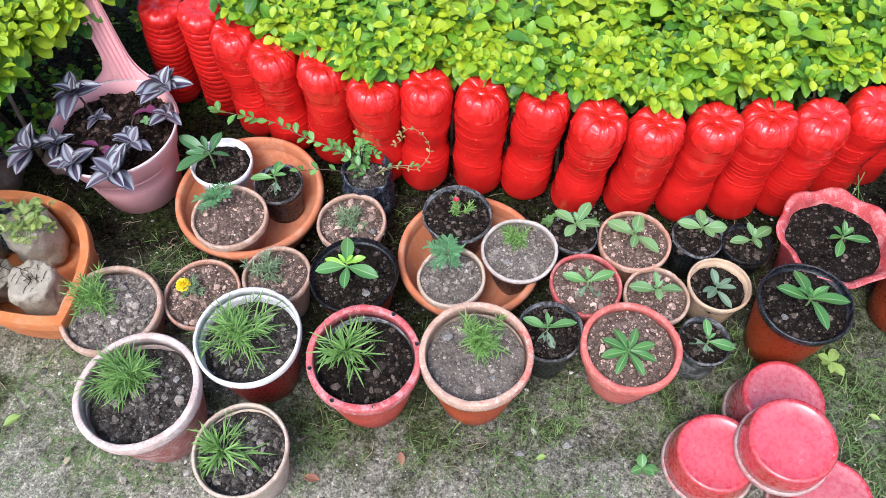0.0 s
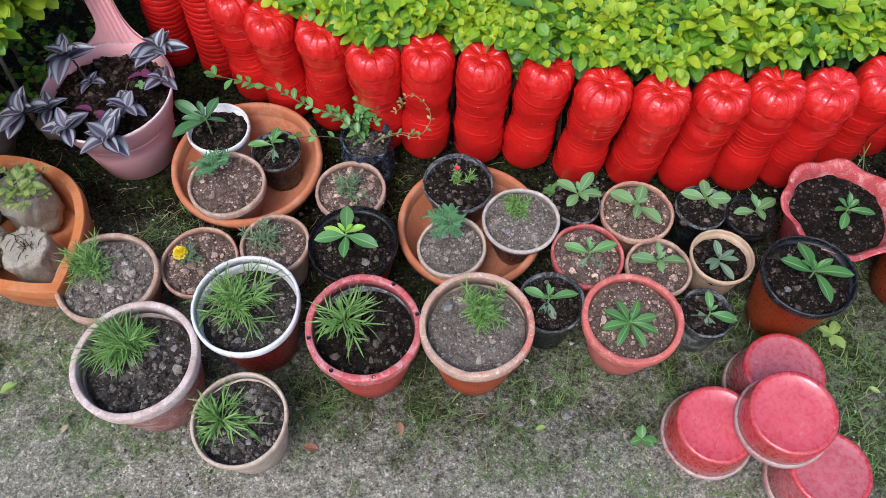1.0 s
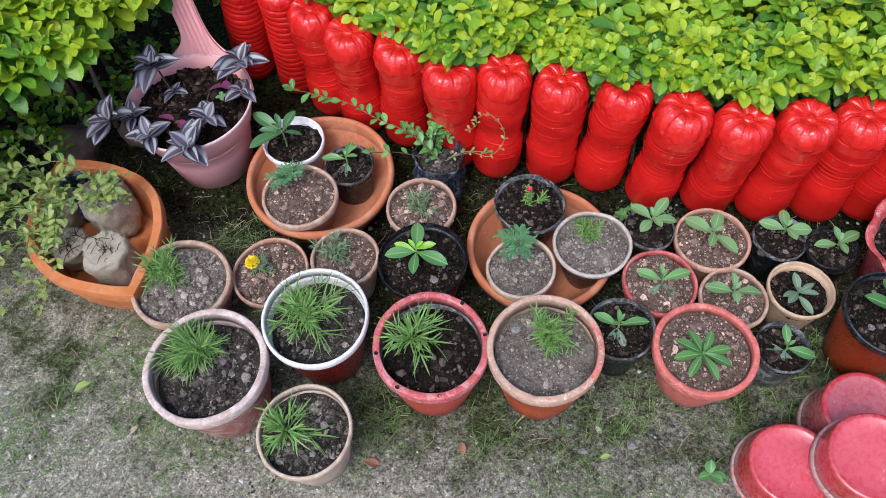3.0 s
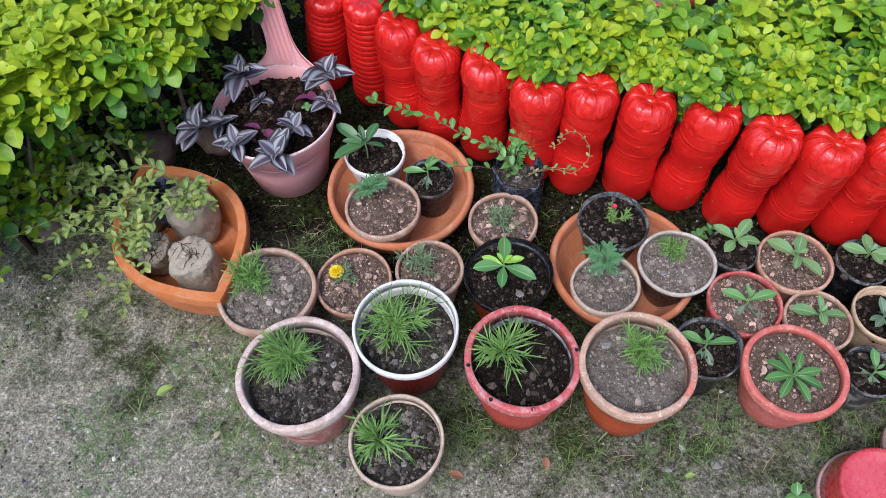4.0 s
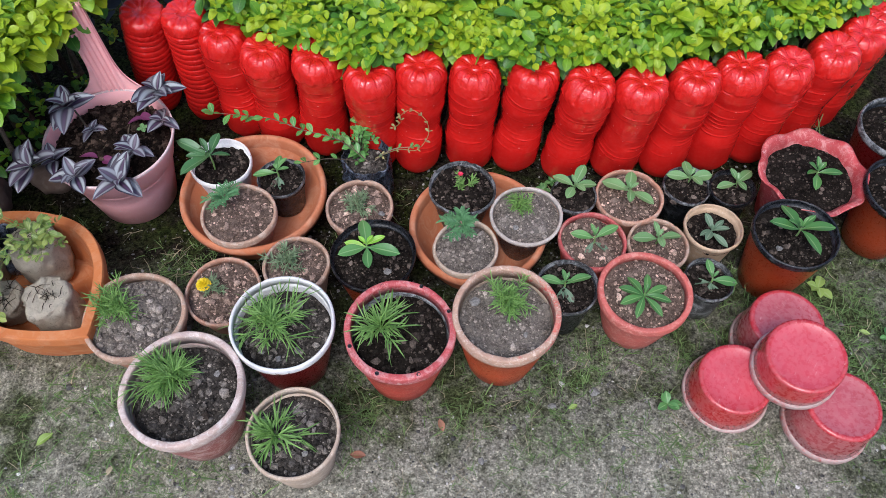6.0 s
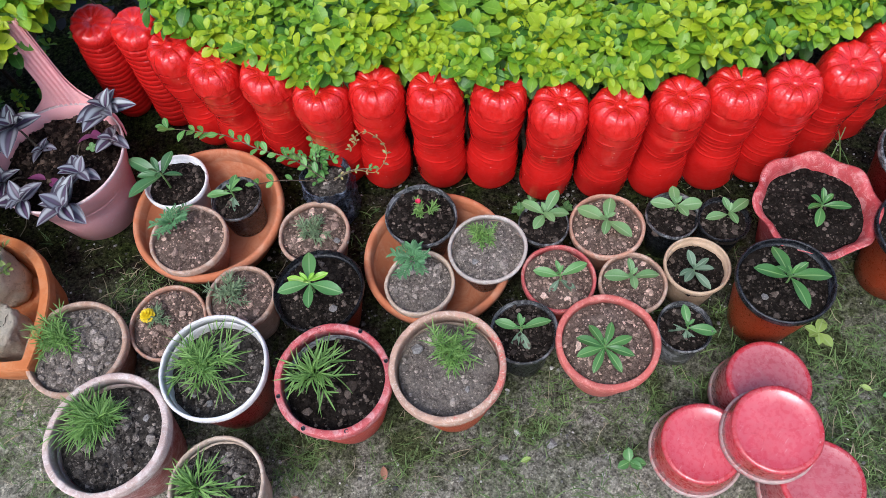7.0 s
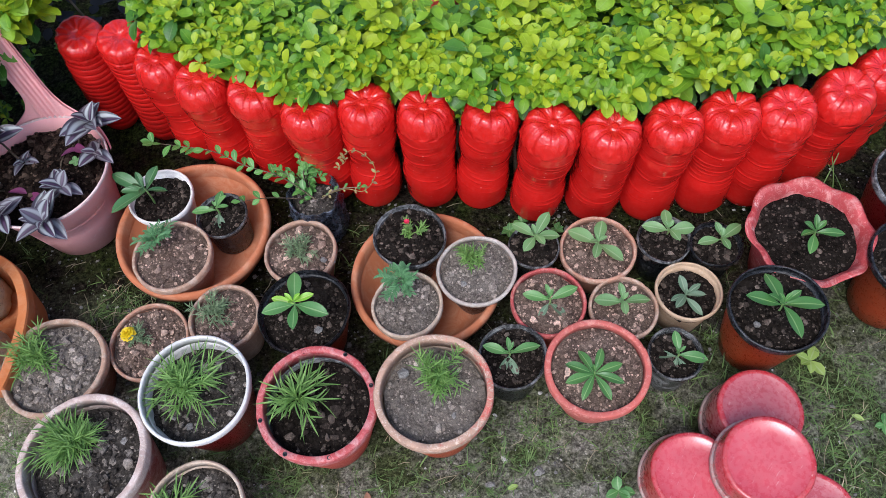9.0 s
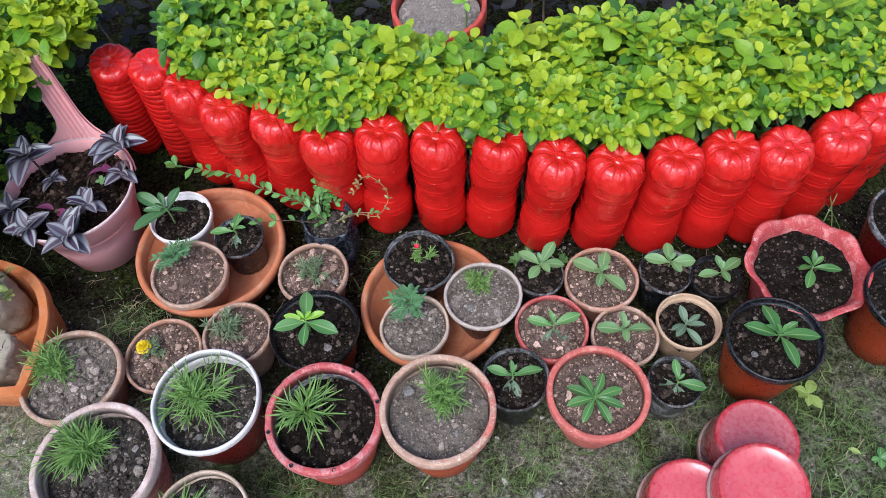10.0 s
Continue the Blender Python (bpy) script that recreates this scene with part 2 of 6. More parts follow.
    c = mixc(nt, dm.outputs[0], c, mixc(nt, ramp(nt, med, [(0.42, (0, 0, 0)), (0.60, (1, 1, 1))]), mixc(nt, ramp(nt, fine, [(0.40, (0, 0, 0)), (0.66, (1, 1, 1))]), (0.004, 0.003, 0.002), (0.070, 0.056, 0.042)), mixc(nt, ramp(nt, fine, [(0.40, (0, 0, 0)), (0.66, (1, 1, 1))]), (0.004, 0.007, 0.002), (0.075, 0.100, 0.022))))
    vo = node(nt, "ShaderNodeTexVoronoi", Scale=340.0)
    nt.links.new(tc.outputs["Object"], vo.inputs["Vector"])
    vs = nt.nodes.new("ShaderNodeSeparateColor")
    nt.links.new(vo.outputs["Color"], vs.inputs[0])
    c = mixc(nt, 1.0, c, ramp(nt, vs.outputs[0], [(0.0, (0.55,) * 3), (0.55, (0.98,) * 3), (0.88, (1.2,) * 3), (0.97, (1.6,) * 3)]), "MULTIPLY")
    c = mixc(nt, 1.0, c, ramp(nt, noise_tex(nt, 38, 9, 0.75, distort=0.6), [(0.32, (0.55,) * 3), (0.50, (1.0,) * 3), (0.66, (1.35,) * 3)]), "MULTIPLY")
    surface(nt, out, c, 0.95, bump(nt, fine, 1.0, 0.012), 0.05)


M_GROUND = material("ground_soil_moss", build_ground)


def build_red(nt, out):
    big = noise_tex(nt, 9, 6, 0.6)
    fine = noise_tex(nt, 120, 7, 0.7)
    crinkle = noise_tex(nt, 48, 5, 0.55, distort=0.6)
    c = mixc(nt, ramp(nt, big, [(0.3, (0, 0, 0)), (0.72, (1, 1, 1))]), (0.64, 0.016, 0.011), (0.53, 0.009, 0.007))
    tc = nt.nodes.new("ShaderNodeTexCoord")
    vo = node(nt, "ShaderNodeTexVoronoi", Scale=130.0)
    nt.links.new(tc.outputs["Object"], vo.inputs["Vector"])
    vs = nt.nodes.new("ShaderNodeSeparateColor")
    nt.links.new(vo.outputs["Color"], vs.inputs[0])
    speck = mixc(nt, ramp(nt, vo.outputs["Distance"], [(0.14, (1, 1, 1)), (0.24, (0, 0, 0))]), (0, 0, 0), ramp(nt, vs.outputs[0], [(0.968, (0, 0, 0)), (0.985, (0.5,) * 3)]))
    c = mixc(nt, speck, c, (0.62, 0.30, 0.27))
    c = mixc(nt, ramp(nt, fine, [(0.45, (0, 0, 0)), (0.8, (0.10,) * 3)]), c, (0.62, 0.16, 0.15))
    rg = ramp(nt, fine, [(0.3, (0.07,) * 3), (0.75, (0.18,) * 3)])
    nb = node(nt, "ShaderNodeBump", Strength=0.20, Distance=0.003)
    nt.links.new(crinkle, nb.inputs["Height"])
    nf = node(nt, "ShaderNodeBump", Strength=0.05, Distance=0.001)
    nt.links.new(fine, nf.inputs["Height"])
    nt.links.new(nb.outputs[0], nf.inputs["Normal"])
    # shrunken, wrinkled plastic round the moulded base
    sep = nt.nodes.new("ShaderNodeSeparateXYZ")
    nt.links.new(tc.outputs["Object"], sep.inputs[0])
    top = node(nt, "ShaderNodeMapRange")
    top.inputs["From Min"].default_value, top.inputs["From Max"].default_value = 0.262, 0.296
    nt.links.new(sep.outputs["Z"], top.inputs["Value"])
    wrinkle = node(nt, "ShaderNodeMath")
    wrinkle.operation = "MULTIPLY"
    nt.links.new(noise_tex(nt, 95, 3, 0.6, distort=1.2), wrinkle.inputs[0])
    nt.links.new(top.outputs[0], wrinkle.inputs[1])
    nw = node(nt, "ShaderNodeBump", Strength=0.55, Distance=0.004)
    nt.links.new(wrinkle.outputs[0], nw.inputs["Height"])
    nt.links.new(nf.outputs[0], nw.inputs["Normal"])
    dull = ramp(nt, fine, [(0.3, (0.13,) * 3), (0.75, (0.25,) * 3)])
    surface(nt, out, c, mixc(nt, top.outputs[0], dull, rg), nw.outputs[0], 0.6, 0.25)


M_BOTTLE = material("red_painted_bottle", build_red)


def build_old_red(nt, out, a=(0.50, 0.016, 0.022), a2=(0.38, 0.010, 0.014), dusty=0.3, white=0.60):
    big = noise_tex(nt, 16, 8, 0.6)
    fine = noise_tex(nt, 110, 7, 0.7)
    chips = noise_tex(nt, 55, 12, 0.80, distort=1.8)
    c = mixc(nt, ramp(nt, big, [(0.3, (0, 0, 0)), (0.7, (1, 1, 1))]), a, a2)
    c = mixc(nt, ramp(nt, chips, [(white, (0, 0, 0)), (white + 0.03, (0.85,) * 3)]), c, (0.70, 0.46, 0.44))
    # long fine scratches in two directions
    tc = nt.nodes.new("ShaderNodeTexCoord")
    for turn, seed in ((0.5, 0.0), (2.2, 7.0)):
        mp = nt.nodes.new("ShaderNodeMapping")
        mp.inputs["Rotation"].default_value = (0.0, 0.0, turn)
        mp.inputs["Location"].default_value = (seed, seed, seed)
        mp.inputs["Scale"].default_value = (30.0, 330.0, 60.0)
        nt.links.new(tc.outputs["Object"], mp.inputs["Vector"])
        sc = node(nt, "ShaderNodeTexNoise", Scale=1.0, Detail=3.0, Roughness=0.6)
        nt.links.new(mp.outputs[0], sc.inputs["Vector"])
        c = mixc(nt, ramp(nt, sc.outputs["Fac"], [(0.680, (0, 0, 0)), (0.73, (0.5,) * 3)]), c, (0.72, 0.50, 0.48))
    c = mixc(nt, ramp(nt, fine, [(0.40, (0, 0, 0)), (0.85, (dusty,) * 3)]), c, (0.55, 0.33, 0.32))
    surface(nt, out, c, ramp(nt, fine, [(0.3, (0.20,) * 3), (0.8, (0.42,) * 3)]), bump(nt, fine, 0.15, 0.0012), 0.5, 0.5)


def build_stripe(nt, out):
    """Purple leaf with two silver bands along it."""
    tc = nt.nodes.new("ShaderNodeTexCoord")
    sep = nt.nodes.new("ShaderNodeSeparateXYZ")
    nt.links.new(tc.outputs["UV"], sep.inputs[0])
    fine = noise_tex(nt, 70, 6, 0.6)
    rnd = nt.nodes.new("ShaderNodeObjectInfo").outputs["Random"]
    mul = node(nt, "ShaderNodeMath")
    mul.operation = "MULTIPLY_ADD"
    nt.links.new(fine, mul.inputs[0])
    mul.inputs[1].default_value = 0.06
    nt.links.new(sep.outputs["Y"], mul.inputs[2])
    dark, silver, violet = (0.030, 0.020, 0.036), (0.31, 0.335, 0.345), (0.075, 0.034, 0.080)
    c = ramp(nt, mul.outputs[0], [(0.11, dark), (0.20, silver), (0.31, silver), (0.40, dark), (0.52, violet), (0.64, dark), (0.73, silver), (0.84, silver), (0.93, dark)])
    c = mixc(nt, ramp(nt, rnd, [(0.3, (0, 0, 0)), (1.0, (0.45,) * 3)]), c, (0.15, 0.13, 0.165))
    surface(nt, out, c, 0.42, bump(nt, fine, 0.2, 0.001))


M_OLD_RED = material("old_red_pot_paint", build_old_red)
# faded paint of the bottoms, with sky haze painted in as extra pink
M_FADED_HAZED = material("faded_hazed_pot_bottom", lambda nt, out: build_old_red(nt, out, (0.55, 0.066, 0.090), (0.49, 0.042, 0.060), 0.22, 0.620))
M_SCUFFED = material("scuffed_red_edge", lambda nt, out: build_old_red(nt, out, (0.48, 0.026, 0.038), (0.40, 0.016, 0.024), 0.32, 0.600))
M_DUSTY_RED = material("dusty_red_pot_paint", lambda nt, out: build_old_red(nt, out, (0.40, 0.06, 0.07), (0.28, 0.03, 0.035), 0.6))
M_DUSTY_TOP = material("dusty_red_pot_bottom", lambda nt, out: build_old_red(nt, out, (0.46, 0.085, 0.105), (0.37, 0.06, 0.072), 0.4, 0.63))
M_STRIPE = material("striped_purple_leaf", build_stripe)
M_PURPLE = leaf_mat("purple_leaf_underside", (0.13, 0.03, 0.09), (0.20, 0.04, 0.12), (0.2, 0.06, 0.13))

M_RED_EDGE = plastic("worn_pot_edge", (0.55, 0.40, 0.37), (0.40, 0.05, 0.05), wear=0.5, dusty=0.5)
M_PINKWHITE = plastic("chalky_pink_rim", (0.58, 0.42, 0.36), (0.68, 0.58, 0.53), wear=0.6, dusty=0.25, rough=0.6, chip=(0.40, 0.075, 0.065))
M_PINKRED = plastic("worn_pink_red_body", (0.42, 0.10, 0.085), (0.60, 0.40, 0.36), wear=0.7, chip=(0.20, 0.02, 0.02))
M_WHITE = plastic("white_plastic", (0.86, 0.84, 0.81), (0.74, 0.70, 0.65), wear=0.3, dusty=0.25, chip=(0.16, 0.012, 0.014))
M_WHITEGREY = plastic("white_grey_plastic", (0.66, 0.67, 0.68), (0.52, 0.52, 0.50), wear=0.35, dusty=0.3)
M_DARKRED = plastic("dark_red_plastic", (0.20, 0.008, 0.009), (0.28, 0.03, 0.028), wear=0.2, rough=0.24, dusty=0.12)
M_DUSTRIM = plastic("dusty_pale_rim", (0.50, 0.43, 0.37), (0.62, 0.57, 0.52), wear=0.5, dusty=0.4, rough=0.7)
M_BEIGE = plastic("beige_plastic", (0.56, 0.42, 0.31), (0.62, 0.52, 0.42), wear=0.5, dusty=0.3, rough=0.62)
M_CORAL = plastic("coral_red_plastic", (0.60, 0.075, 0.050), (0.62, 0.20, 0.15), wear=0.3, dusty=0.2)
M_CORALRIM = plastic("coral_red_rim", (0.52, 0.080, 0.082), (0.58, 0.27, 0.26), wear=0.6, dusty=0.25, chip=(0.60, 0.45, 0.42))
M_INNERDARK = plastic("stained_inner_wall", (0.035, 0.038, 0.042), (0.52, 0.53, 0.54), wear=0.85, dusty=0.2, rough=0.3)
M_ORANGE = plastic("orange_red_plastic", (0.54, 0.075, 0.022), (0.58, 0.22, 0.10), wear=0.25, rough=0.28, dusty=0.15, chip=(0.30, 0.03, 0.012))
M_TANRIM = plastic("tan_orange_rim", (0.52, 0.26, 0.17), (0.56, 0.40, 0.31), wear=0.6, rough=0.7)
M_PATCHRIM = plastic("worn_beige_rim", (0.54, 0.33, 0.23), (0.60, 0.48, 0.39), wear=0.6, rough=0.6, patch=(0.58, 0.075, 0.055))
M_SALMON = plastic("salmon_plastic", (0.60, 0.135, 0.105), (0.62, 0.26, 0.21), wear=0.45, dusty=0.2, rough=0.5)
M_TAN = plastic("tan_plastic", (0.47, 0.28, 0.19), (0.56, 0.43, 0.34), wear=0.6, dusty=0.5, rough=0.72)
M_TANBODY = plastic("tan_body", (0.40, 0.17, 0.10), (0.48, 0.33, 0.25), wear=0.4, rough=0.7)
M_CREAM = plastic("cream_plastic", (0.60, 0.42, 0.27), (0.64, 0.52, 0.40), wear=0.3)
M_BLACK = plastic("black_nursery_plastic", (0.005, 0.006, 0.008), (0.05, 0.053, 0.06), wear=0.35, rough=0.22, dusty=0.08)
M_SMOKE = plastic("smoky_grey_plastic", (0.030, 0.032, 0.034), (0.30, 0.31, 0.31), wear=0.65, rough=0.28, dusty=0.2)
M_RUST = plastic("rust_brown_plastic", (0.33, 0.042, 0.010), (0.36, 0.075, 0.025), wear=0.12, rough=0.25, dusty=0.08)
M_REDSMALL = plastic("worn_red_rim", (0.50, 0.085, 0.080), (0.56, 0.25, 0.21), wear=0.55, dusty=0.25, rough=0.55)
M_WAVY = plastic("faded_red_plastic", (0.50, 0.060, 0.062), (0.60, 0.26, 0.24), wear=0.5, dusty=0.2, chip=(0.62, 0.42, 0.40))
M_PINK = plastic("pink_plastic", (0.93, 0.470, 0.465), (0.93, 0.58, 0.57), wear=0.2, dusty=0.03, rough=0.33, mottle=0.92, grime=0.15)
M_PINKLIP = plastic("whitened_pink_edge", (0.74, 0.52, 0.51), (0.80, 0.66, 0.64), wear=0.5, dusty=0.1)
M_TERRA = terracotta("terracotta", (0.54, 0.195, 0.090), (0.44, 0.14, 0.062), (0.57, 0.30, 0.185))
M_TERRA2 = terracotta("bright_terracotta", (0.56, 0.19, 0.06), (0.44, 0.13, 0.04), (0.58, 0.29, 0.15))
# the bluish worn tone is no wear: it paints sky reflections on the crumples
M_BAG = plastic("black_polythene", (0.014, 0.017, 0.024), (0.15, 0.18, 0.24), wear=0.55, rough=0.16, dusty=0.05)


def build_root_ball(nt, out):
    big = noise_tex(nt, 22, 8, 0.65)
    fibre = noise_tex(nt, 75, 12, 0.82, distort=1.4)
    c = mixc(nt, ramp(nt, big, [(0.35, (0, 0, 0)), (0.65, (1, 1, 1))]), (0.68, 0.60, 0.465), (0.52, 0.455, 0.345))
    c = mixc(nt, ramp(nt, fibre, [(0.52, (0, 0, 0)), (0.68, (0.9,) * 3)]), c, (0.68, 0.61, 0.49))
    c = mixc(nt, ramp(nt, fibre, [(0.30, (0.95,) * 3), (0.46, (0, 0, 0))]), c, (0.075, 0.058, 0.038))
    surface(nt, out, c, 0.95, bump(nt, fibre, 1.0, 0.010), 0.05)


M_SACK = material("dried_root_ball", build_root_ball)


S_DARK = soil_mat("dark_soil", (0.006, 0.005, 0.004), (0.060, 0.046, 0.037), (0.105, 0.084, 0.069), 1.25)
S_GREY = soil_mat("grey_soil", (0.060, 0.051, 0.044), (0.290, 0.247, 0.208), (0.37, 0.325, 0.28), 0.48)
S_BROWN = soil_mat("brown_soil", (0.075, 0.050, 0.038), (0.33, 0.235, 0.185), (0.43, 0.32, 0.26), 0.80)
S_STONE = soil_mat("stone", (0.09, 0.085, 0.08), (0.26, 0.25, 0.235), (0.36, 0.35, 0.33))
S_ROCK = terracotta("dark_brown_rock", (0.20, 0.14, 0.11), (0.12, 0.085, 0.07), (0.27, 0.21, 0.175))
S_MID = soil_mat("grey_brown_soil", (0.007, 0.006, 0.005), (0.135, 0.117, 0.100), (0.25, 0.222, 0.195), 0.85)

L_GOLD = leaf_mat("golden_young_leaf", (0.245, 0.395, 0.012), (0.425, 0.515, 0.016), (0.430, 0.540, 0.060), 0.035, 0.30, 0.46, by_object=False)
L_LIME = leaf_mat("lime_green_leaf", (0.090, 0.250, 0.018), (0.240, 0.405, 0.018), (0.260, 0.420, 0.050), 0.035, 0.28, 0.44, by_object=False)
L_DEEP = leaf_mat("deep_green_leaf", (0.030, 0.105, 0.014), (0.075, 0.200, 0.020), (0.110, 0.220, 0.040), 0.035, 0.2, 0.42, by_object=False)
L_GOLD_ONE = leaf_mat("golden_leaf", (0.245, 0.395, 0.012), (0.425, 0.515, 0.016), (0.430, 0.540, 0.060), 0.035, 0.30, 0.46)
L_LIME_ONE = leaf_mat("lime_leaf", (0.090, 0.250, 0.018), (0.240, 0.405, 0.018), (0.260, 0.420, 0.050), 0.035, 0.28, 0.44)
L_VINCA = leaf_mat("seedling_leaf", (0.062, 0.180, 0.048), (0.140, 0.315, 0.090), (0.28, 0.44, 0.18), 0.06, 0.2, 0.36)
L_VINCA_PALE = leaf_mat("pale_seedling_leaf", (0.110, 0.235, 0.080), (0.200, 0.360, 0.140), (0.32, 0.45, 0.24), 0.06, 0.2, 0.36)
L_VINCA_DARK = leaf_mat("dark_seedling_leaf", (0.028, 0.095, 0.032), (0.070, 0.180, 0.060), (0.16, 0.28, 0.12), 0.06, 0.15, 0.38)
L_VINCA_DULL = leaf_mat("greyish_leaf", (0.085, 0.15, 0.085), (0.15, 0.23, 0.14), (0.24, 0.32, 0.21), 0.08, 0.15, 0.5)
L_VINCA_BRIGHT = leaf_mat("bright_young_leaf", (0.20, 0.46, 0.030), (0.30, 0.55, 0.06), (0.5, 0.62, 0.2), 0.09, 0.25, 0.36)
L_VARIEG = leaf_mat("light_centred_leaf", (0.048, 0.150, 0.036), (0.100, 0.245, 0.058), (0.27, 0.42, 0.15), 0.06, 0.2, 0.34)
L_NEEDLE = leaf_mat("feathery_green", (0.065, 0.160, 0.028), (0.230, 0.400, 0.095), (0.22, 0.38, 0.11), 0.08, 0.28, 0.55, by_object=False)
L_TEAL = leaf_mat("blue_green_leaflet", (0.045, 0.14, 0.050), (0.12, 0.28, 0.11), (0.12, 0.26, 0.11), 0.1, 0.15, 0.5, by_object=False)
L_PALE = leaf_mat("pale_grey_green", (0.09, 0.15, 0.075), (0.21, 0.29, 0.15), (0.22, 0.3, 0.15), 0.1, 0.15, 0.55, by_object=False)
L_OLIVE = leaf_mat("olive_vine_leaf", (0.075, 0.17, 0.040), (0.31, 0.37, 0.09), (0.34, 0.40, 0.16), 0.08, 0.2, 0.5, by_object=False)
L_REDDISH = leaf_mat("reddish_twig", (0.20, 0.10, 0.05), (0.30, 0.30, 0.10), (0.3, 0.2, 0.1), 0.08, 0.1, 0.6, by_object=False)
L_TWIG = leaf_mat("small_twig_leaf", (0.060, 0.19, 0.040), (0.14, 0.34, 0.075), (0.25, 0.4, 0.15), 0.07, 0.2, 0.4, by_object=False)
# purple leaves taken almost to black, painting deep shade behind the hedge
L_SHADE_PAINTED = leaf_mat("shade_painted_leaf", (0.006, 0.006, 0.007), (0.016, 0.015, 0.017), (0.018, 0.018, 0.018), 0.05, 0.05, 0.7, by_object=False)
L_GRASS = leaf_mat("grass_blade", (0.045, 0.105, 0.022), (0.18, 0.28, 0.075), (0.1, 0.17, 0.05), 0.1, 0.15, 0.55, by_object=False)
L_STRAW = leaf_mat("dry_straw", (0.22, 0.17, 0.10), (0.45, 0.38, 0.25), (0.4, 0.34, 0.22), 0.1, 0.1, 0.7, by_object=False)
L_DRY = leaf_mat("dry_leaf", (0.22, 0.085, 0.05), (0.32, 0.16, 0.10), (0.3, 0.15, 0.1), 0.08, 0.1, 0.7)
L_WEED = leaf_mat("weed_leaf", (0.22, 0.34, 0.06), (0.34, 0.46, 0.12), (0.4, 0.5, 0.2), 0.08, 0.25, 0.5)
M_BARK = soil_mat("bark", (0.035, 0.026, 0.018), (0.10, 0.078, 0.055), (0.15, 0.12, 0.09))
M_STEM = leaf_mat("green_stem", (0.10, 0.20, 0.05), (0.16, 0.24, 0.08), (0.2, 0.28, 0.1), 0.02, 0.0)


def build_petal(col):
    def build(nt, out):
        fine = noise_tex(nt, 300, 4, 0.6)
        surface(nt, out, mixc(nt, fine, col, tuple(c * 0.7 for c in col)), 0.5)
    return build


M_YELLOW = material("yellow_petal", build_petal((0.85, 0.62, 0.005)))
M_MAGENTA = material("magenta_petal", build_petal((0.70, 0.02, 0.08)))


# ---- mesh tools ----
class Geo:
    """Gathers vertices, faces, material slots and leaf coordinates of one mesh."""

    def __init__(self):
        self.v, self.f, self.m, self.uv, self.n = [], [], [], [], 0

    def add(self, V, F, mat=0, uv=None):
        V = np.asarray(V, float)
        self.v.append(V)
        self.uv.append(np.asarray(uv, float) if uv is not None else np.full((len(V), 2), 0.25))
        for face in F:
            self.f.append(tuple(i + self.n for i in face))
        self.m += [mat] * len(F)
        self.n += len(V)

    def mesh(self, name, mats, smooth=True):
        me = bpy.data.meshes.new(name)
        V = np.concatenate(self.v)
        me.from_pydata(V.tolist(), [], self.f)
        for m in mats:
            me.materials.append(m)
        me.polygons.foreach_set("material_index", self.m)
        me.polygons.foreach_set("use_smooth", [smooth] * len(self.f))
        uv = me.uv_layers.new(name="UVMap")
        idx = np.empty(len(me.loops), dtype=np.int32)
        me.loops.foreach_get("vertex_index", idx)
        uv.data.foreach_set("uv", np.concatenate(self.uv)[idx].ravel())
        me.update()
        return me

    def part(self, name, mats, parent=None, label="", smooth=True):
        ob = new(name, self.mesh(name, mats, smooth))
        ob.parent = parent
        return tagged(ob, label) if label else ob


def empty_thing(name, loc, label, category, group="", kind="", turn=0.0):
    ob = new(name)
    ob.empty_display_size = 0.03
    ob.matrix_world = pose(*loc, 0, 0, turn)
    return tagged(ob, label, category, group, kind)


def wob(x, y, z, s, seed=0.0):
    return noise.noise(Vector((x * s + seed, y * s - seed, z * s + 0.37 * seed)))


def lathe(profile, seg=48, wobble=0.0, seed=0.0, closed=True, lobes=None):
    """Turns (radius, height) pairs about the z axis."""
    n = len(profile)
    V, F = [], []
    for j in range(seg):
        a = 2 * math.pi * j / seg
        for r, z in profile:
            rr, zz = r, z
            if lobes:
                rr, zz = lobes(r, z, a)
            if wobble:
                k = wob(math.cos(a), math.sin(a), z * 8, 1.3, seed) * wobble
                rr += k * (1 if r > 0.001 else 0)
                zz += 0.5 * k
            V.append((rr * math.cos(a), rr * math.sin(a), zz))
    last = n if closed else n - 1
    for j in range(seg):
        k = (j + 1) % seg
        for i in range(last):
            i2 = (i + 1) % n
            F.append((j * n + i, k * n + i, k * n + i2, j * n + i2))
    return np.array(V), F


def rows_part(name, V, F, n, rows, mats, thing):
    """Of a turned shape of n profile rows, the faces of some rows as a part of its own."""
    g = Geo()
    faces = [f for q, f in enumerate(F) if q % n in rows]
    used = sorted({v for f in faces for v in f})
    at = {v: i for i, v in enumerate(used)}
    g.add(V[used], [tuple(at[v] for v in f) for f in faces])
    return g.part(name, mats, thing)


def tube(points, radii, sides=6):
    P = [Vector(p) for p in points]
    V, F = [], []
    for i, p in enumerate(P):
        d = (P[min(i + 1, len(P) - 1)] - P[max(i - 1, 0)]).normalized()
        u = d.orthogonal().normalized()
        w = d.cross(u)
        for k in range(sides):
            a = 2 * math.pi * k / sides
            V.append(p + float(radii[i]) * (math.cos(a) * u + math.sin(a) * w))
    for i in range(len(P) - 1):
        for k in range(sides):
            k2 = (k + 1) % sides
            F.append((i * sides + k, i * sides + k2, (i + 1) * sides + k2, (i + 1) * sides + k))
    F.append(tuple(range((len(P) - 1) * sides, len(P) * sides)))
    return np.array([tuple(v) for v in V]), F


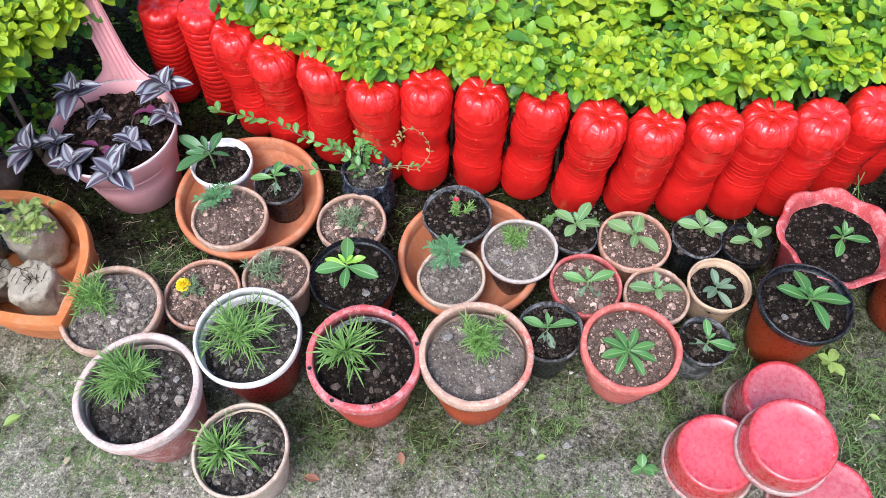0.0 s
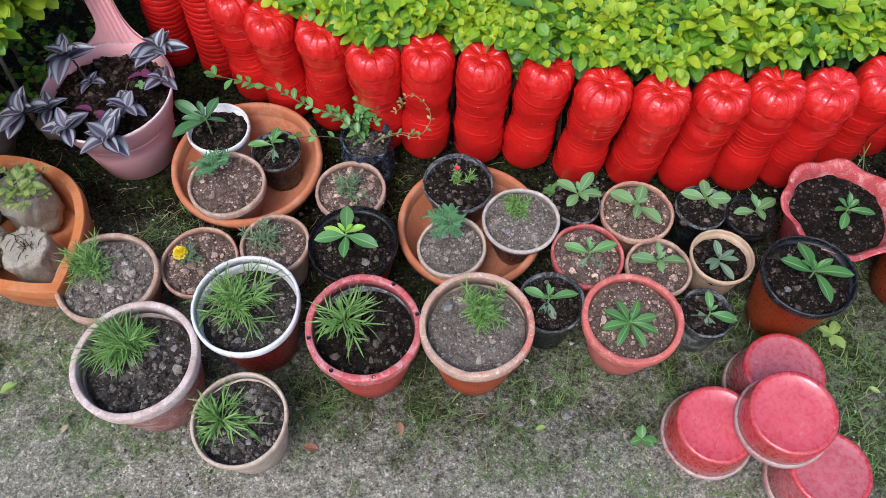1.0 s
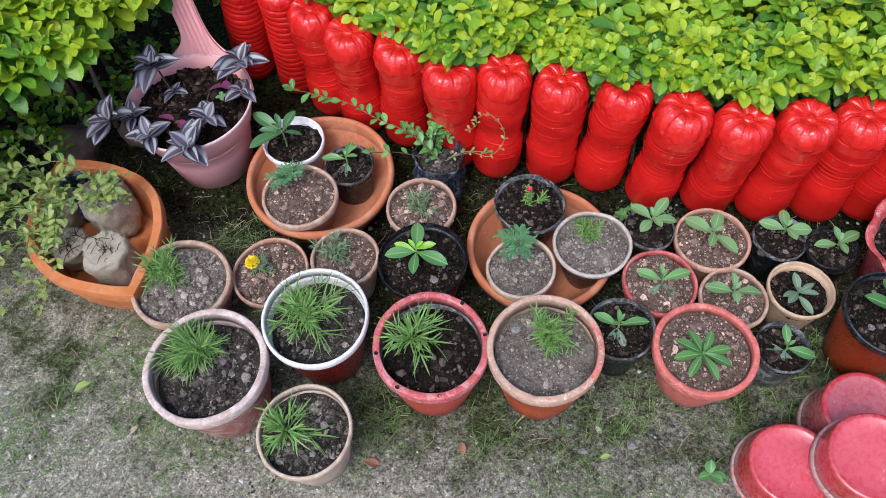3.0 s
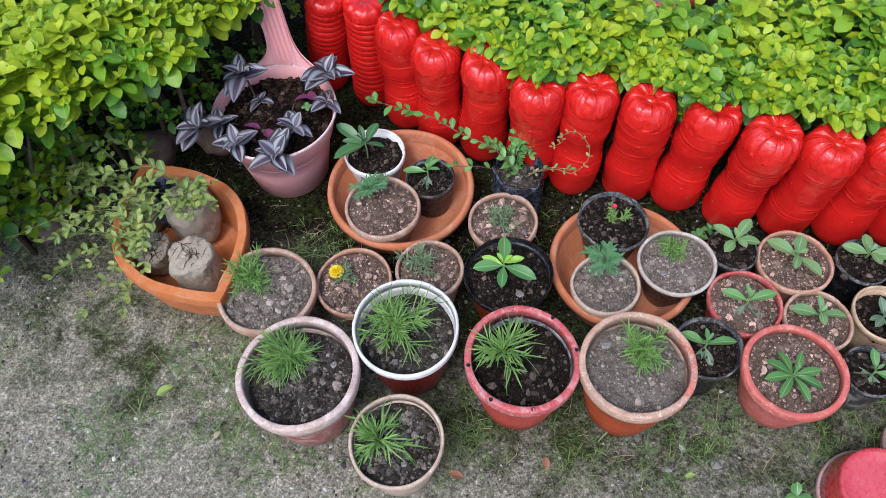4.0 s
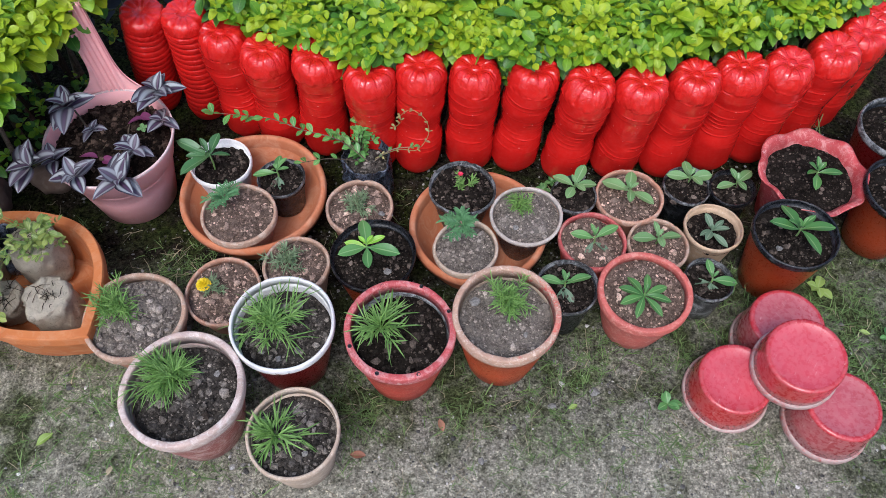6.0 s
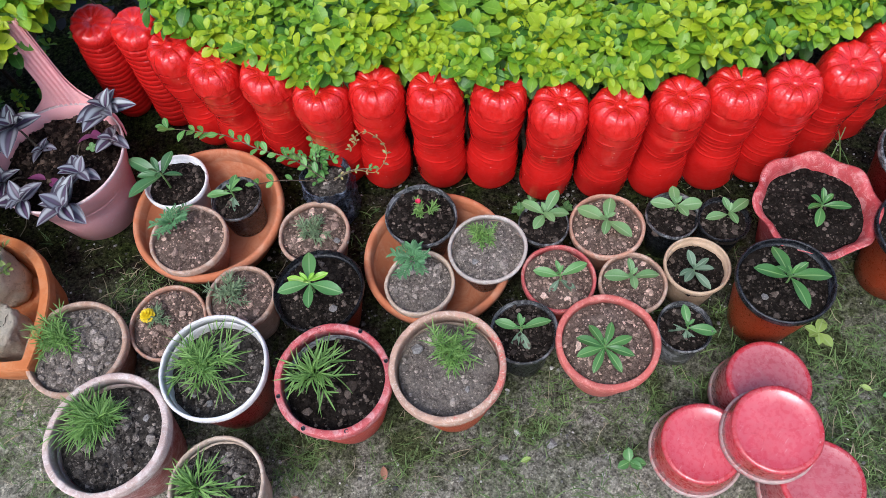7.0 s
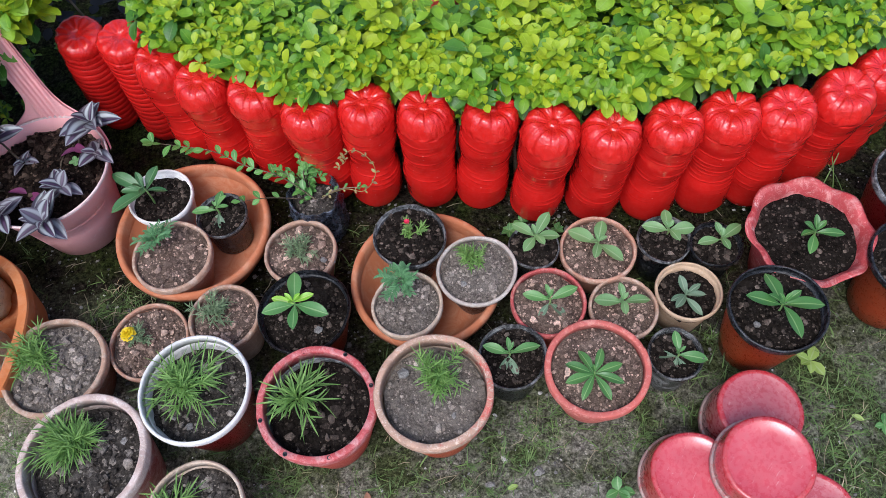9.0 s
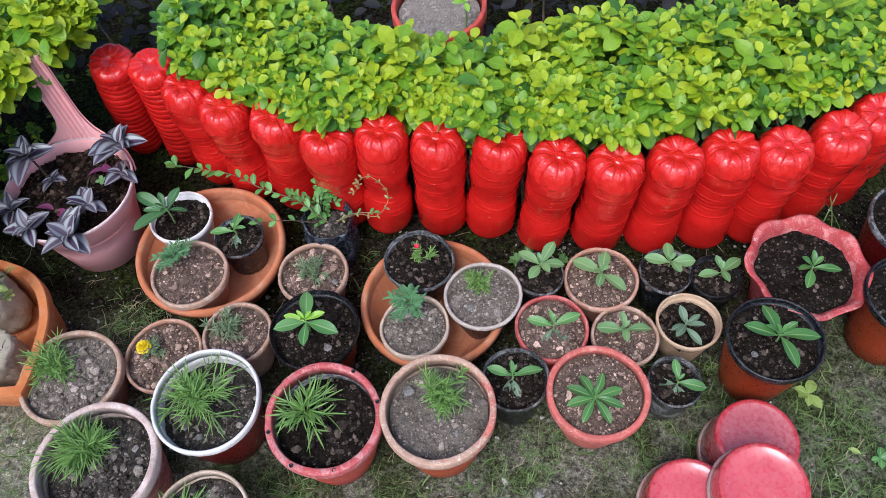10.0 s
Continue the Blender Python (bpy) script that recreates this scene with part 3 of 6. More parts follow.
def leaf_grid(width, n=6, m=4, fold=0.25, droop=0.25, widest=0.5, point=1.0, serr=0.0, ruffle=0.0, seed=0.0, stalk=0.0):
    """A unit-long leaf along +x; width is the full width, widest the place of it."""
    V, uv, F = [], [], []
    for i in range(n + 1):
        s = i / n
        if s <= stalk:
            w = 0.012
        else:
            q = (s - stalk) / (1 - stalk)
            q = q ** (math.log(0.5) / math.log(widest))
            w = 0.5 * width * max(math.sin(math.pi * q), 0.0) ** point + 0.004 * (1 - s)
        if serr and 0 < i < n:
            w *= 1 + serr * (1 if i % 2 else -1)
        for j in range(m + 1):
            c = -1 + 2 * j / m
            z = fold * abs(c) * w * 2 - droop * s * s + ruffle * math.sin(7 * s + 3 * c + seed) * abs(c)
            V.append((s, c * w, z))
            uv.append((s, 0.5 + 0.5 * c))
    for i in range(n):
        for j in range(m):
            a = i * (m + 1) + j
            F.append((a, a + m + 1, a + m + 2, a + 1))
    return np.array(V), F, np.array(uv)


def place(V, origin, az, el, length, roll=0.0, wide=1.0):
    """Turns a unit leaf: azimuth az and elevation el of its length in degrees, roll about it."""
    a, e, r = radians(az), radians(el), radians(roll)
    fwd = np.array((math.cos(a) * math.cos(e), math.sin(a) * math.cos(e), math.sin(e)))
    side = np.array((-math.sin(a), math.cos(a), 0.0))
    up = np.cross(fwd, side)
    side2 = side * math.cos(r) + up * math.sin(r)
    up2 = np.cross(fwd, side2)
    return np.asarray(origin) + length * (V[:, :1] * fwd + wide * V[:, 1:2] * side2 + V[:, 2:3] * up2)


def leaf_pose(origin, az, el, length, roll=0.0, wide=1.0):
    a, e, r = radians(az), radians(el), radians(roll)
    fwd = Vector((math.cos(a) * math.cos(e), math.sin(a) * math.cos(e), math.sin(e)))
    side = Vector((-math.sin(a), math.cos(a), 0.0))
    up = fwd.cross(side)
    side2 = side * math.cos(r) + up * math.sin(r)
    up2 = fwd.cross(side2)
    m = Matrix((fwd * length, side2 * length * wide, up2 * length)).transposed().to_4x4()
    m.translation = origin
    return m


PHI = (1 + 5 ** 0.5) / 2
ICO_V = np.array([(-1, PHI, 0), (1, PHI, 0), (-1, -PHI, 0), (1, -PHI, 0), (0, -1, PHI), (0, 1, PHI), (0, -1, -PHI), (0, 1, -PHI), (PHI, 0, -1), (PHI, 0, 1), (-PHI, 0, -1), (-PHI, 0, 1)]) / 1.902
ICO_F = [(0, 11, 5), (0, 5, 1), (0, 1, 7), (0, 7, 10), (0, 10, 11), (1, 5, 9), (5, 11, 4), (11, 10, 2), (10, 7, 6), (7, 1, 8), (3, 9, 4), (3, 4, 2), (3, 2, 6), (3, 6, 8), (3, 8, 9), (4, 9, 5), (2, 4, 11), (6, 2, 10), (8, 6, 7), (9, 8, 1)]


def clod(geo, rng, x, y, z, size, mat=0, flat=0.75):
    V = ICO_V * (1 + rng.uniform(-0.38, 0.30, (12, 1)))
    V = V * (size * rng.uniform(0.7, 1.3, 3) * np.array((1, 1, flat)))
    a = rng.uniform(0, 6.28)
    c, s = math.cos(a), math.sin(a)
    V = V @ np.array(((c, s, 0), (-s, c, 0), (0, 0, 1)))
    geo.add(V + (x, y, z), ICO_F, mat)


def soil_part(parent, R, z, mat, rng, n=150, size=0.0036, mound=0.006, lobes=None, name="soil", label="", lumps=0):
    """An uneven soil surface with loose clods on it."""
    g = Geo()
    seg, rings = 52, 16
    seed = rng.uniform(0, 50)
    V, F = [(0, 0, z + mound)], []

    def height(x, y):
        r = math.hypot(x, y) / R
        return z + mound * (1 - r * r) + 0.006 * wob(x, y, 0, 32, seed) + 0.004 * wob(x, y, 0, 95, seed)

    for i in range(1, rings + 1):
        for j in range(seg):
            a = 2 * math.pi * j / seg
            r = R * i / rings
            if lobes:
                r = r * lobes(1.0, 0, a)[0]
            x, y = r * math.cos(a), r * math.sin(a)
            V.append((x, y, height(x, y)))
    for j in range(seg):
        F.append((0, 1 + j, 1 + (j + 1) % seg))
    for i in range(rings - 1):
        for j in range(seg):
            k = (j + 1) % seg
            F.append((1 + i * seg + j, 1 + (i + 1) * seg + j, 1 + (i + 1) * seg + k, 1 + i * seg + k))
    g.add(V, F)
    for _ in range(int(n * 5.5)):
        r, a = R * 0.97 * math.sqrt(rng.uniform()), rng.uniform(0, 6.283)
        x, y = r * math.cos(a), r * math.sin(a)
        s = size * (0.10 + rng.exponential(0.26))
        clod(g, rng, x, y, height(x, y) + 0.25 * s, min(s, 0.0085), 0, rng.uniform(0.45, 0.9))
    for _ in range(lumps):
        r, a = R * 0.88 * math.sqrt(rng.uniform()), rng.uniform(0, 6.283)
        x, y = r * math.cos(a), r * math.sin(a)
        s = rng.uniform(0.0030, 0.0080)
        clod(g, rng, x, y, height(x, y) + 0.3 * s, s, 0, rng.uniform(0.5, 0.95))
    return g.part(name, [mat], parent, label, smooth=False)


# ---- ground ----
def ground_height(x, y):
    h = 0.010 * wob(x, y, 0, 2.4, 3) + 0.006 * wob(x, y, 0, 9, 8) + 0.003 * wob(x, y, 0, 40, 5)
    return h * (1.0 if abs(x) < 2 and abs(y) < 3 else 0.3)


def axis(lo, hi, step, far):
    mid = list(np.arange(lo, hi + step / 2, step))
    out, d = [], step
    while d < far:
        d *= 1.55
        out.append(d)
    return np.array([lo - d for d in reversed(out)] + mid + [hi + d for d in out])


gx, gy = axis(-1.35, 1.35, 0.0125, 300.0), axis(0.15, 1.6, 0.0125, 300.0)
GV = [(x, y, ground_height(x, y)) for y in gy for x in gx]
nx = len(gx)
GF = [(j * nx + i, j * nx + i + 1, (j + 1) * nx + i + 1, (j + 1) * nx + i) for j in range(len(gy) - 1) for i in range(nx - 1)]
gg = Geo()
gg.add(GV, GF)
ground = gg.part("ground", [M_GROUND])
tagged(ground, "bare grey-brown earth with moss and sparse grass", "ground", kind="structure")


# ---- red bottle edging ----
def bottle(top, base, kind, seed, label):
    """An upturned drinks bottle, neck in the soil, its petalled bottom up."""
    L = 0.315 if kind == "petal" else 0.312
    R0 = 0.0505 if kind == "petal" else 0.0465
    prof = []
    if kind == "petal":
        prof = [(0.0, L - 0.0066), (0.005, L - 0.0066), (0.0068, L - 0.0072), (0.0080, L - 0.0085), (0.011, L - 0.0078), (0.016, L - 0.0055), (0.021, L - 0.0030), (0.026, L - 0.0010), (0.031, L), (0.0355, L - 0.0012), (0.0395, L - 0.0045), (0.0432, L - 0.0105), (0.0462, L - 0.018), (0.0482, L - 0.025), (0.0494, L - 0.031)]
        zs = np.linspace(L - 0.037, 0.035, 185)
        for z in zs:
            d = L - z
            waist = math.exp(-((d - 0.165) / 0.045) ** 2)
            r = R0 - (0.0058 + 0.0024 * math.sin(seed * 2.1)) * waist - 0.0012 * math.exp(-((d - 0.085) / 0.012) ** 2)
            prof.append((r, z))
        prof += [(0.048, 0.022), (0.043, 0.010), (0.036, 0.0), (0.028, -0.012), (0.018, -0.025), (0.016, -0.05)]
    else:
        prof = [(0.0, L - 0.006), (0.008, L - 0.006), (0.010, L - 0.003), (0.020, L - 0.002), (0.034, L), (0.040, L - 0.002), (0.0445, L - 0.008), (0.0465, L - 0.018)]
        for z in np.linspace(L - 0.024, 0.03, 130):
            d = L - z
            r = R0 - 0.0022 * (0.5 + 0.5 * math.cos(2 * math.pi * d / 0.0160)) ** 5
            prof.append((r, z))
        prof += [(0.044, 0.015), (0.036, 0.0), (0.020, -0.02), (0.016, -0.05)]
    petals, twist = 8, seed * 1.7

    def shell(rows, seg):
        """The turned profile with its moulded struts, rings, dents and wrinkles."""
        V = []
        for j in range(seg):
            a = 2 * math.pi * j / seg
            off = ((a + twist) * petals / (2 * math.pi)) % 1.0 - 0.5
            for r, z in rows:
                rr, zz = r, z
                d = L - z
                if kind == "petal" and d > 0.066 and z > 0.03:
                    dd = d + 0.0032 * math.sin(a + seed * 2.7) + 0.0014 * math.sin(3 * a + seed + 30 * d)
                    if dd < 0.100 or 0.112 < dd < 0.225:
                        rr += 0.0014 * math.exp(-(((dd % 0.0125) - 0.00625) / 0.0012) ** 2) * min(1.0, max(0.0, 0.38 + 1.7 * wob(math.cos(a), math.sin(a), d * 60, 1.0, seed)))
                if kind == "petal" and 0.008 < r and d < 0.038:
                    across = r * abs(off) * 2 * math.pi / petals
                    strut = min(1.0, max(0.0, (0.0040 + 0.060 * r - across) / 0.0022)) * (0.85 + 0.15 * math.sin(3 * a + seed))
                    chord = L - 0.0045 - 0.0285 * max(0.0, (r - 0.010) / 0.0394)
                    zz -= 0.19 * strut * max(0.0, z - chord)
                elif kind != "petal" and 0.012 < r and d < 0.02:
                    zz -= 0.0016 * (0.5 + 0.5 * math.cos(12 * a)) * (1 - d / 0.02)
                x, y = rr * math.cos(a), rr * math.sin(a)
                dent = 0.0045 * wob(x, y, z, 11, seed * 7.1) + 0.0012 * wob(x, y, z, 34, seed * 3.3) + (0.0020 * wob(x, y, z, 75, seed) + 0.0014 * wob(x, y, z, 150, seed) if z > L - 0.045 else 0.0)
                k = dent / max(rr, 0.01) * min(1, rr / 0.03)
                V.append((x * (1 + k), y * (1 + k), zz + 0.3 * dent * (1 if z > 0.05 else 0)))
        return [(x * girth, y * girth, z) for x, y, z in V]

    girth = 1.07 if kind == "petal" else 1.03
    cut = next(i for i, (r, z) in enumerate(prof) if L - z > 0.064 and r > 0.03)
    ob = new("bottle")
    ob.empty_display_size = 0.03
    for name, rows, seg in (("base", prof[:cut + 1], 176), ("body", prof[cut:], 96)):
        m = len(rows)
        F = [(j * m + i, j * m + i + 1, (j + 1) % seg * m + i + 1, (j + 1) % seg * m + i) for j in range(seg) for i in range(m - 1)]
        g = Geo()
        g.add(shell(rows, seg), F)
        g.part(name, [M_BOTTLE], ob)
    b, t = Vector((*base, 0)), Vector((*top, 0.305))
    up = (t - b).normalized()
    xax = Vector((0, 1, 0)).cross(up).normalized()
    m = Matrix((xax, up.cross(xax), up)).transposed().to_4x4()
    m.translation = b
    ob.matrix_world = m
    return tagged(ob, label, "bottle", "bottle edging of the bed")


BOTTLES = [
    ((-0.534, 1.336), (-0.575, 1.375), "rib"), ((-0.444, 1.319), (-0.462, 1.335), "rib"), ((-0.364, 1.258), (-0.362, 1.277), "petal"),
    ((-0.276, 1.201), (-0.280, 1.232), "petal"), ((-0.168, 1.173), (-0.180, 1.200), "petal"), ((-0.066, 1.120), (-0.068, 1.150), "petal"),
    ((0.038, 1.122), (0.027, 1.128), "petal"), ((0.146, 1.105), (0.142, 1.121), "petal"), ((0.268, 1.094), (0.243, 1.109), "petal"),
    ((0.374, 1.052), (0.352, 1.075), "petal"), ((0.478, 1.037), (0.470, 1.068), "petal"), ((0.585, 1.046), (0.580, 1.066), "petal"),
    ((0.686, 1.062), (0.692, 1.071), "petal"), ((0.785, 1.060), (0.788, 1.084), "petal"), ((0.893, 1.090), (0.897, 1.128), "petal"),
    ((0.972, 1.135), (0.990, 1.178), "petal"), ((1.040, 1.195), (1.060, 1.240), "petal"), ((1.100, 1.262), (1.120, 1.310), "petal"),
]
for i, (t, b, k) in enumerate(BOTTLES):
    text = "glossy red painted ribbed plastic bottle, upturned, planted beside the hedge" if k == "rib" else "glossy red painted plastic bottle, upturned, planted neck-down in soil"
    bottle(t, b, k, i + 1.0, text)


# ---- pots ----
def pot_parts(thing, h, R, rb, lip, rimh, body, rim, inner, rng, holes=0, floor=0.012):
    """A tapered pot: hollow body, bottom, rim ring."""
    seed = rng.uniform(0, 60)
    Ro = R - 0.0035
    yb = h - rimh
    t = max(lip * 0.55, 0.0022)
    outer = [(0.0, 0.0), (rb - 0.004, 0.0), (rb, 0.003), (rb + (Ro - rb) * 0.33, yb * 0.33), (rb + (Ro - rb) * 0.66, yb * 0.66), (Ro - 0.002, yb - 0.004), (Ro, yb)]
    inn = [(Ro - t, yb + 0.002), (Ro - t - 0.001, yb - 0.012), (rb + (Ro - rb) * 0.6 - t, yb * 0.6), (rb - t, floor), (0.0, floor)]
    p2, p3 = rng.uniform(0, 6.28, 2)
    k2, k3 = rng.uniform(0.006, 0.018), rng.uniform(0.002, 0.008)

    def oval(r, z, a):
        k = (z / h) ** 1.5 if z > 0 else 0.0
        return r * (1 + k * (k2 * math.cos(2 * a + p2) + k3 * math.cos(3 * a + p3))), z + 0.0016 * k * math.cos(2 * a + p3)

    g = Geo()
    V, F = lathe(outer + inn, 56, 0.0012, seed, True, oval)
    n = len(outer) + len(inn)
    g.add(V, F)
    k = len(outer)
    g.m = [1 if (q % n) >= k - 1 and (q % n) < n - 1 else 0 for q in range(len(F))]
    pot = g.part("pot", [body, inner], thing)
    g = Geo()
    prof = [(Ro - t, yb), (Ro, yb - 0.001), (R - 0.0005, yb + 0.0015), (R, yb + 0.004), (R, h - 0.003), (R - 0.0012, h - 0.0006), (R - 0.003, h), (R - lip + 0.002, h), (R - lip + 0.0004, h - 0.001), (R - lip, h - 0.004), (R - lip - 0.0012, yb)]
    V, F = lathe(prof, 96, 0.0014, seed, True, oval)
    for q in range(len(V)):
        if V[q][2] > h - 0.006:
            x, y, z = V[q]
            nick = max(0.0, wob(x, y, 0, 85, seed) - 0.40) * 0.006 + 0.0005 * wob(x, y, z, 170, seed)
            V[q] *= 1 - 0.35 * nick / R
            V[q][2] -= nick
    g.add(V, F)
    g.part("rim", [rim], pot)
    for q in range(holes):
        a = 2 * math.pi * (q + 0.35) / holes
        hg = Geo()
        V, F = lathe([(0.0, 0.0002), (0.0028, 0.0003), (0.0034, 0.0006), (0.0038, 0.0002), (0.0038, -0.001), (0.0, -0.001)], 14)
        hg.add(V + ((R - lip * 0.5) * math.cos(a), (R - lip * 0.5) * math.sin(a), h), F)
        hg.part("rim_hole", [M_BLACK], pot, "small dark hole in the rim")
    return pot


VINCA_LEAVES = []
for k in range(4):
    g = Geo()
    V, F, uv = leaf_grid(0.39, 10, 4, 0.16, 0.08 + 0.08 * k, 0.60, 0.68, 0.0, 0.014, k, 0.04)
    g.add(V, F, 0, uv)
    VINCA_LEAVES.append(g)
VINCA_MESH = {}


def vinca_mesh(k, mat):
    key = (k, mat.name)
    if key not in VINCA_MESH:
        VINCA_MESH[key] = VINCA_LEAVES[k].mesh("leaf", [mat])
    return VINCA_MESH[key]


def broad_plant(thing, x, y, z0, z1, leaves, mat, rng, dull=(), lift=0.0):
    """A seedling with broad leaves; leaves: (azimuth in degrees, length in mm)."""
    g = Geo()
    V, F = tube([(x, y, z0 - 0.01), (x + 0.002, y, z0 + 0.4 * (z1 - z0)), (x, y + 0.001, z1)], [0.0022, 0.002, 0.0014])
    g.add(V, F)
    stem = g.part("stem", [M_STEM], thing)
    heart = [(az + 45, 0.34 * mm) for az, mm in leaves[:3]]
    for q, (az, mm) in enumerate(list(leaves) + heart):
        m = L_VINCA_DULL if q in dull else mat
        if mm < (41 if lift > 0.042 else 33) and q not in dull and mat is not L_VARIEG:
            m = L_VINCA_BRIGHT if 0.04 < lift < 0.05 else mat
        low = 0.008 if mm > 36 else 0.0
        el = rng.uniform(8, 24) if mm > 36 else rng.uniform(20, 42)
        if q >= len(leaves):
            low, el = -0.003, rng.uniform(45, 65)
        if q in dull:
            low, el = 0.02, rng.uniform(-18, 0)
        ob = new("leaf", vinca_mesh(int(rng.integers(4)), m))
        ob.parent = stem
        ob.matrix_basis = leaf_pose((x, y, max(z1 - low, z0 + 0.004)), az + rng.uniform(-5, 5), el, mm * 0.00108, rng.uniform(-14, 14), rng.uniform(0.85, 1.08) * (1.22 if mat is L_VINCA_PALE else (0.82 if mat is L_VARIEG and len(leaves) > 7 else 1.0)))
    return stem


def feathery_plant(thing, x, y, z, r, n, rng, mat=L_NEEDLE, width=0.0030, up=45, lean=(0.0, 0.0), tuft=True):
    """Arching stems set with long thread-like leaflets."""
    g = Geo()
    o = np.array((x, y, z))
    off = np.array((*lean, 0.0))
    foot = o
    for q in range(n):
        if tuft or n > 40:
            o = foot + np.array((rng.normal(0, 0.13 * r), rng.normal(0, 0.13 * r), rng.uniform(-0.05, 0.12) * r))
        az, el = q * 137.5 + rng.uniform(-40, 40), 8 + (up + 34) * ((q + 0.5) / n) ** 0.8 + rng.uniform(-10, 10)
        ln = r * rng.uniform(0.45, 1.08) * (1.0 - 0.2 * q / n)
        e = radians(el)
        d = np.array((math.cos(radians(az)) * math.cos(e), math.sin(radians(az)) * math.cos(e), math.sin(e))) + off
        sag = rng.uniform(0.15, 0.55) * ln
        at = lambda s, o=o: o + d * ln * s - np.array((0, 0, sag * s * s))
        az = math.degrees(math.atan2(d[1], d[0]))
        V, F = tube([at(0), at(0.4), at(0.8)], [0.0009, 0.0008, 0.0005], 4)
        g.add(V, F)
        V, F, uv = leaf_grid(width / (0.6 * ln), 6, 2, 0.25, rng.uniform(0.1, 0.5), 0.4, 0.5)
        g.add(place(V, at(0.5), az + rng.uniform(-10, 10), el * 0.5, 0.6 * ln, rng.uniform(-40, 40)), F, 0, uv)
        for s in (0.25, 0.37, 0.48, 0.58, 0.68, 0.78)[:6 if tuft else 4]:
            for sgn in (-1, 1):
                if rng.uniform() < 0.25:
                    continue
                ll = ln * (rng.uniform(0.24, 0.50) if tuft else rng.uniform(0.35, 0.75)) * (1.1 - 0.4 * s)
                V, F, uv = leaf_grid(width * rng.uniform(0.7, 1.1) / ll, 5, 2, 0.25, rng.uniform(-0.1, 0.6), 0.42, 0.5)
                g.add(place(V, at(s), az + sgn * (rng.uniform(20, 85) if tuft else rng.uniform(14, 55)), el * rng.uniform(0.0, 1.0) + (rng.uniform(-15, 30) if tuft else 0.0), ll, rng.uniform(-45, 45)), F, 0, uv)
    V, F = tube([(x, y, z - 0.014), (x, y, z + 0.010)], [0.003, 0.002])
    g.add(V, F)
    return g.part("foliage", [mat], thing)


def pinnate_plant(thing, x, y, z, r, n, rng, mat=L_TEAL):
    """Fern-like divided leaves on a short stem."""
    g = Geo()
    V, F = tube([(x, y, z - 0.01), (x + 0.001, y, z + 0.02)], [0.0022, 0.0014])
    g.add(V, F)
    for q in range(n):
        az, el = q * 360 / n * 1.62 + rng.uniform(-20, 20), rng.uniform(15, 75)
        ln = r * rng.uniform(0.6, 1.1)
        e = radians(el)
        d = np.array((math.cos(radians(az)) * math.cos(e), math.sin(radians(az)) * math.cos(e), math.sin(e)))
        pts = [np.array((x, y, z + 0.012)) + d * ln * s - np.array((0, 0, 0.4 * ln * s * s)) for s in (0, 0.33, 0.66, 1.0)]
        V, F = tube(pts, [0.0008] * 4, 4)
        g.add(V, F)
        for s in np.linspace(0.25, 1.0, 9):
            o = np.array((x, y, z + 0.012)) + d * ln * s - np.array((0, 0, 0.4 * ln * s * s))
            for sgn in (-1, 1):
                V, F, uv = leaf_grid(0.24, 4, 2, 0.2, 0.2, 0.55, 0.7, 0.15)
                g.add(place(V, o, az + sgn * rng.uniform(35, 60), el * 0.4, ln * rng.uniform(0.20, 0.32)), F, 0, uv)
    return g.part("foliage", [mat], thing)


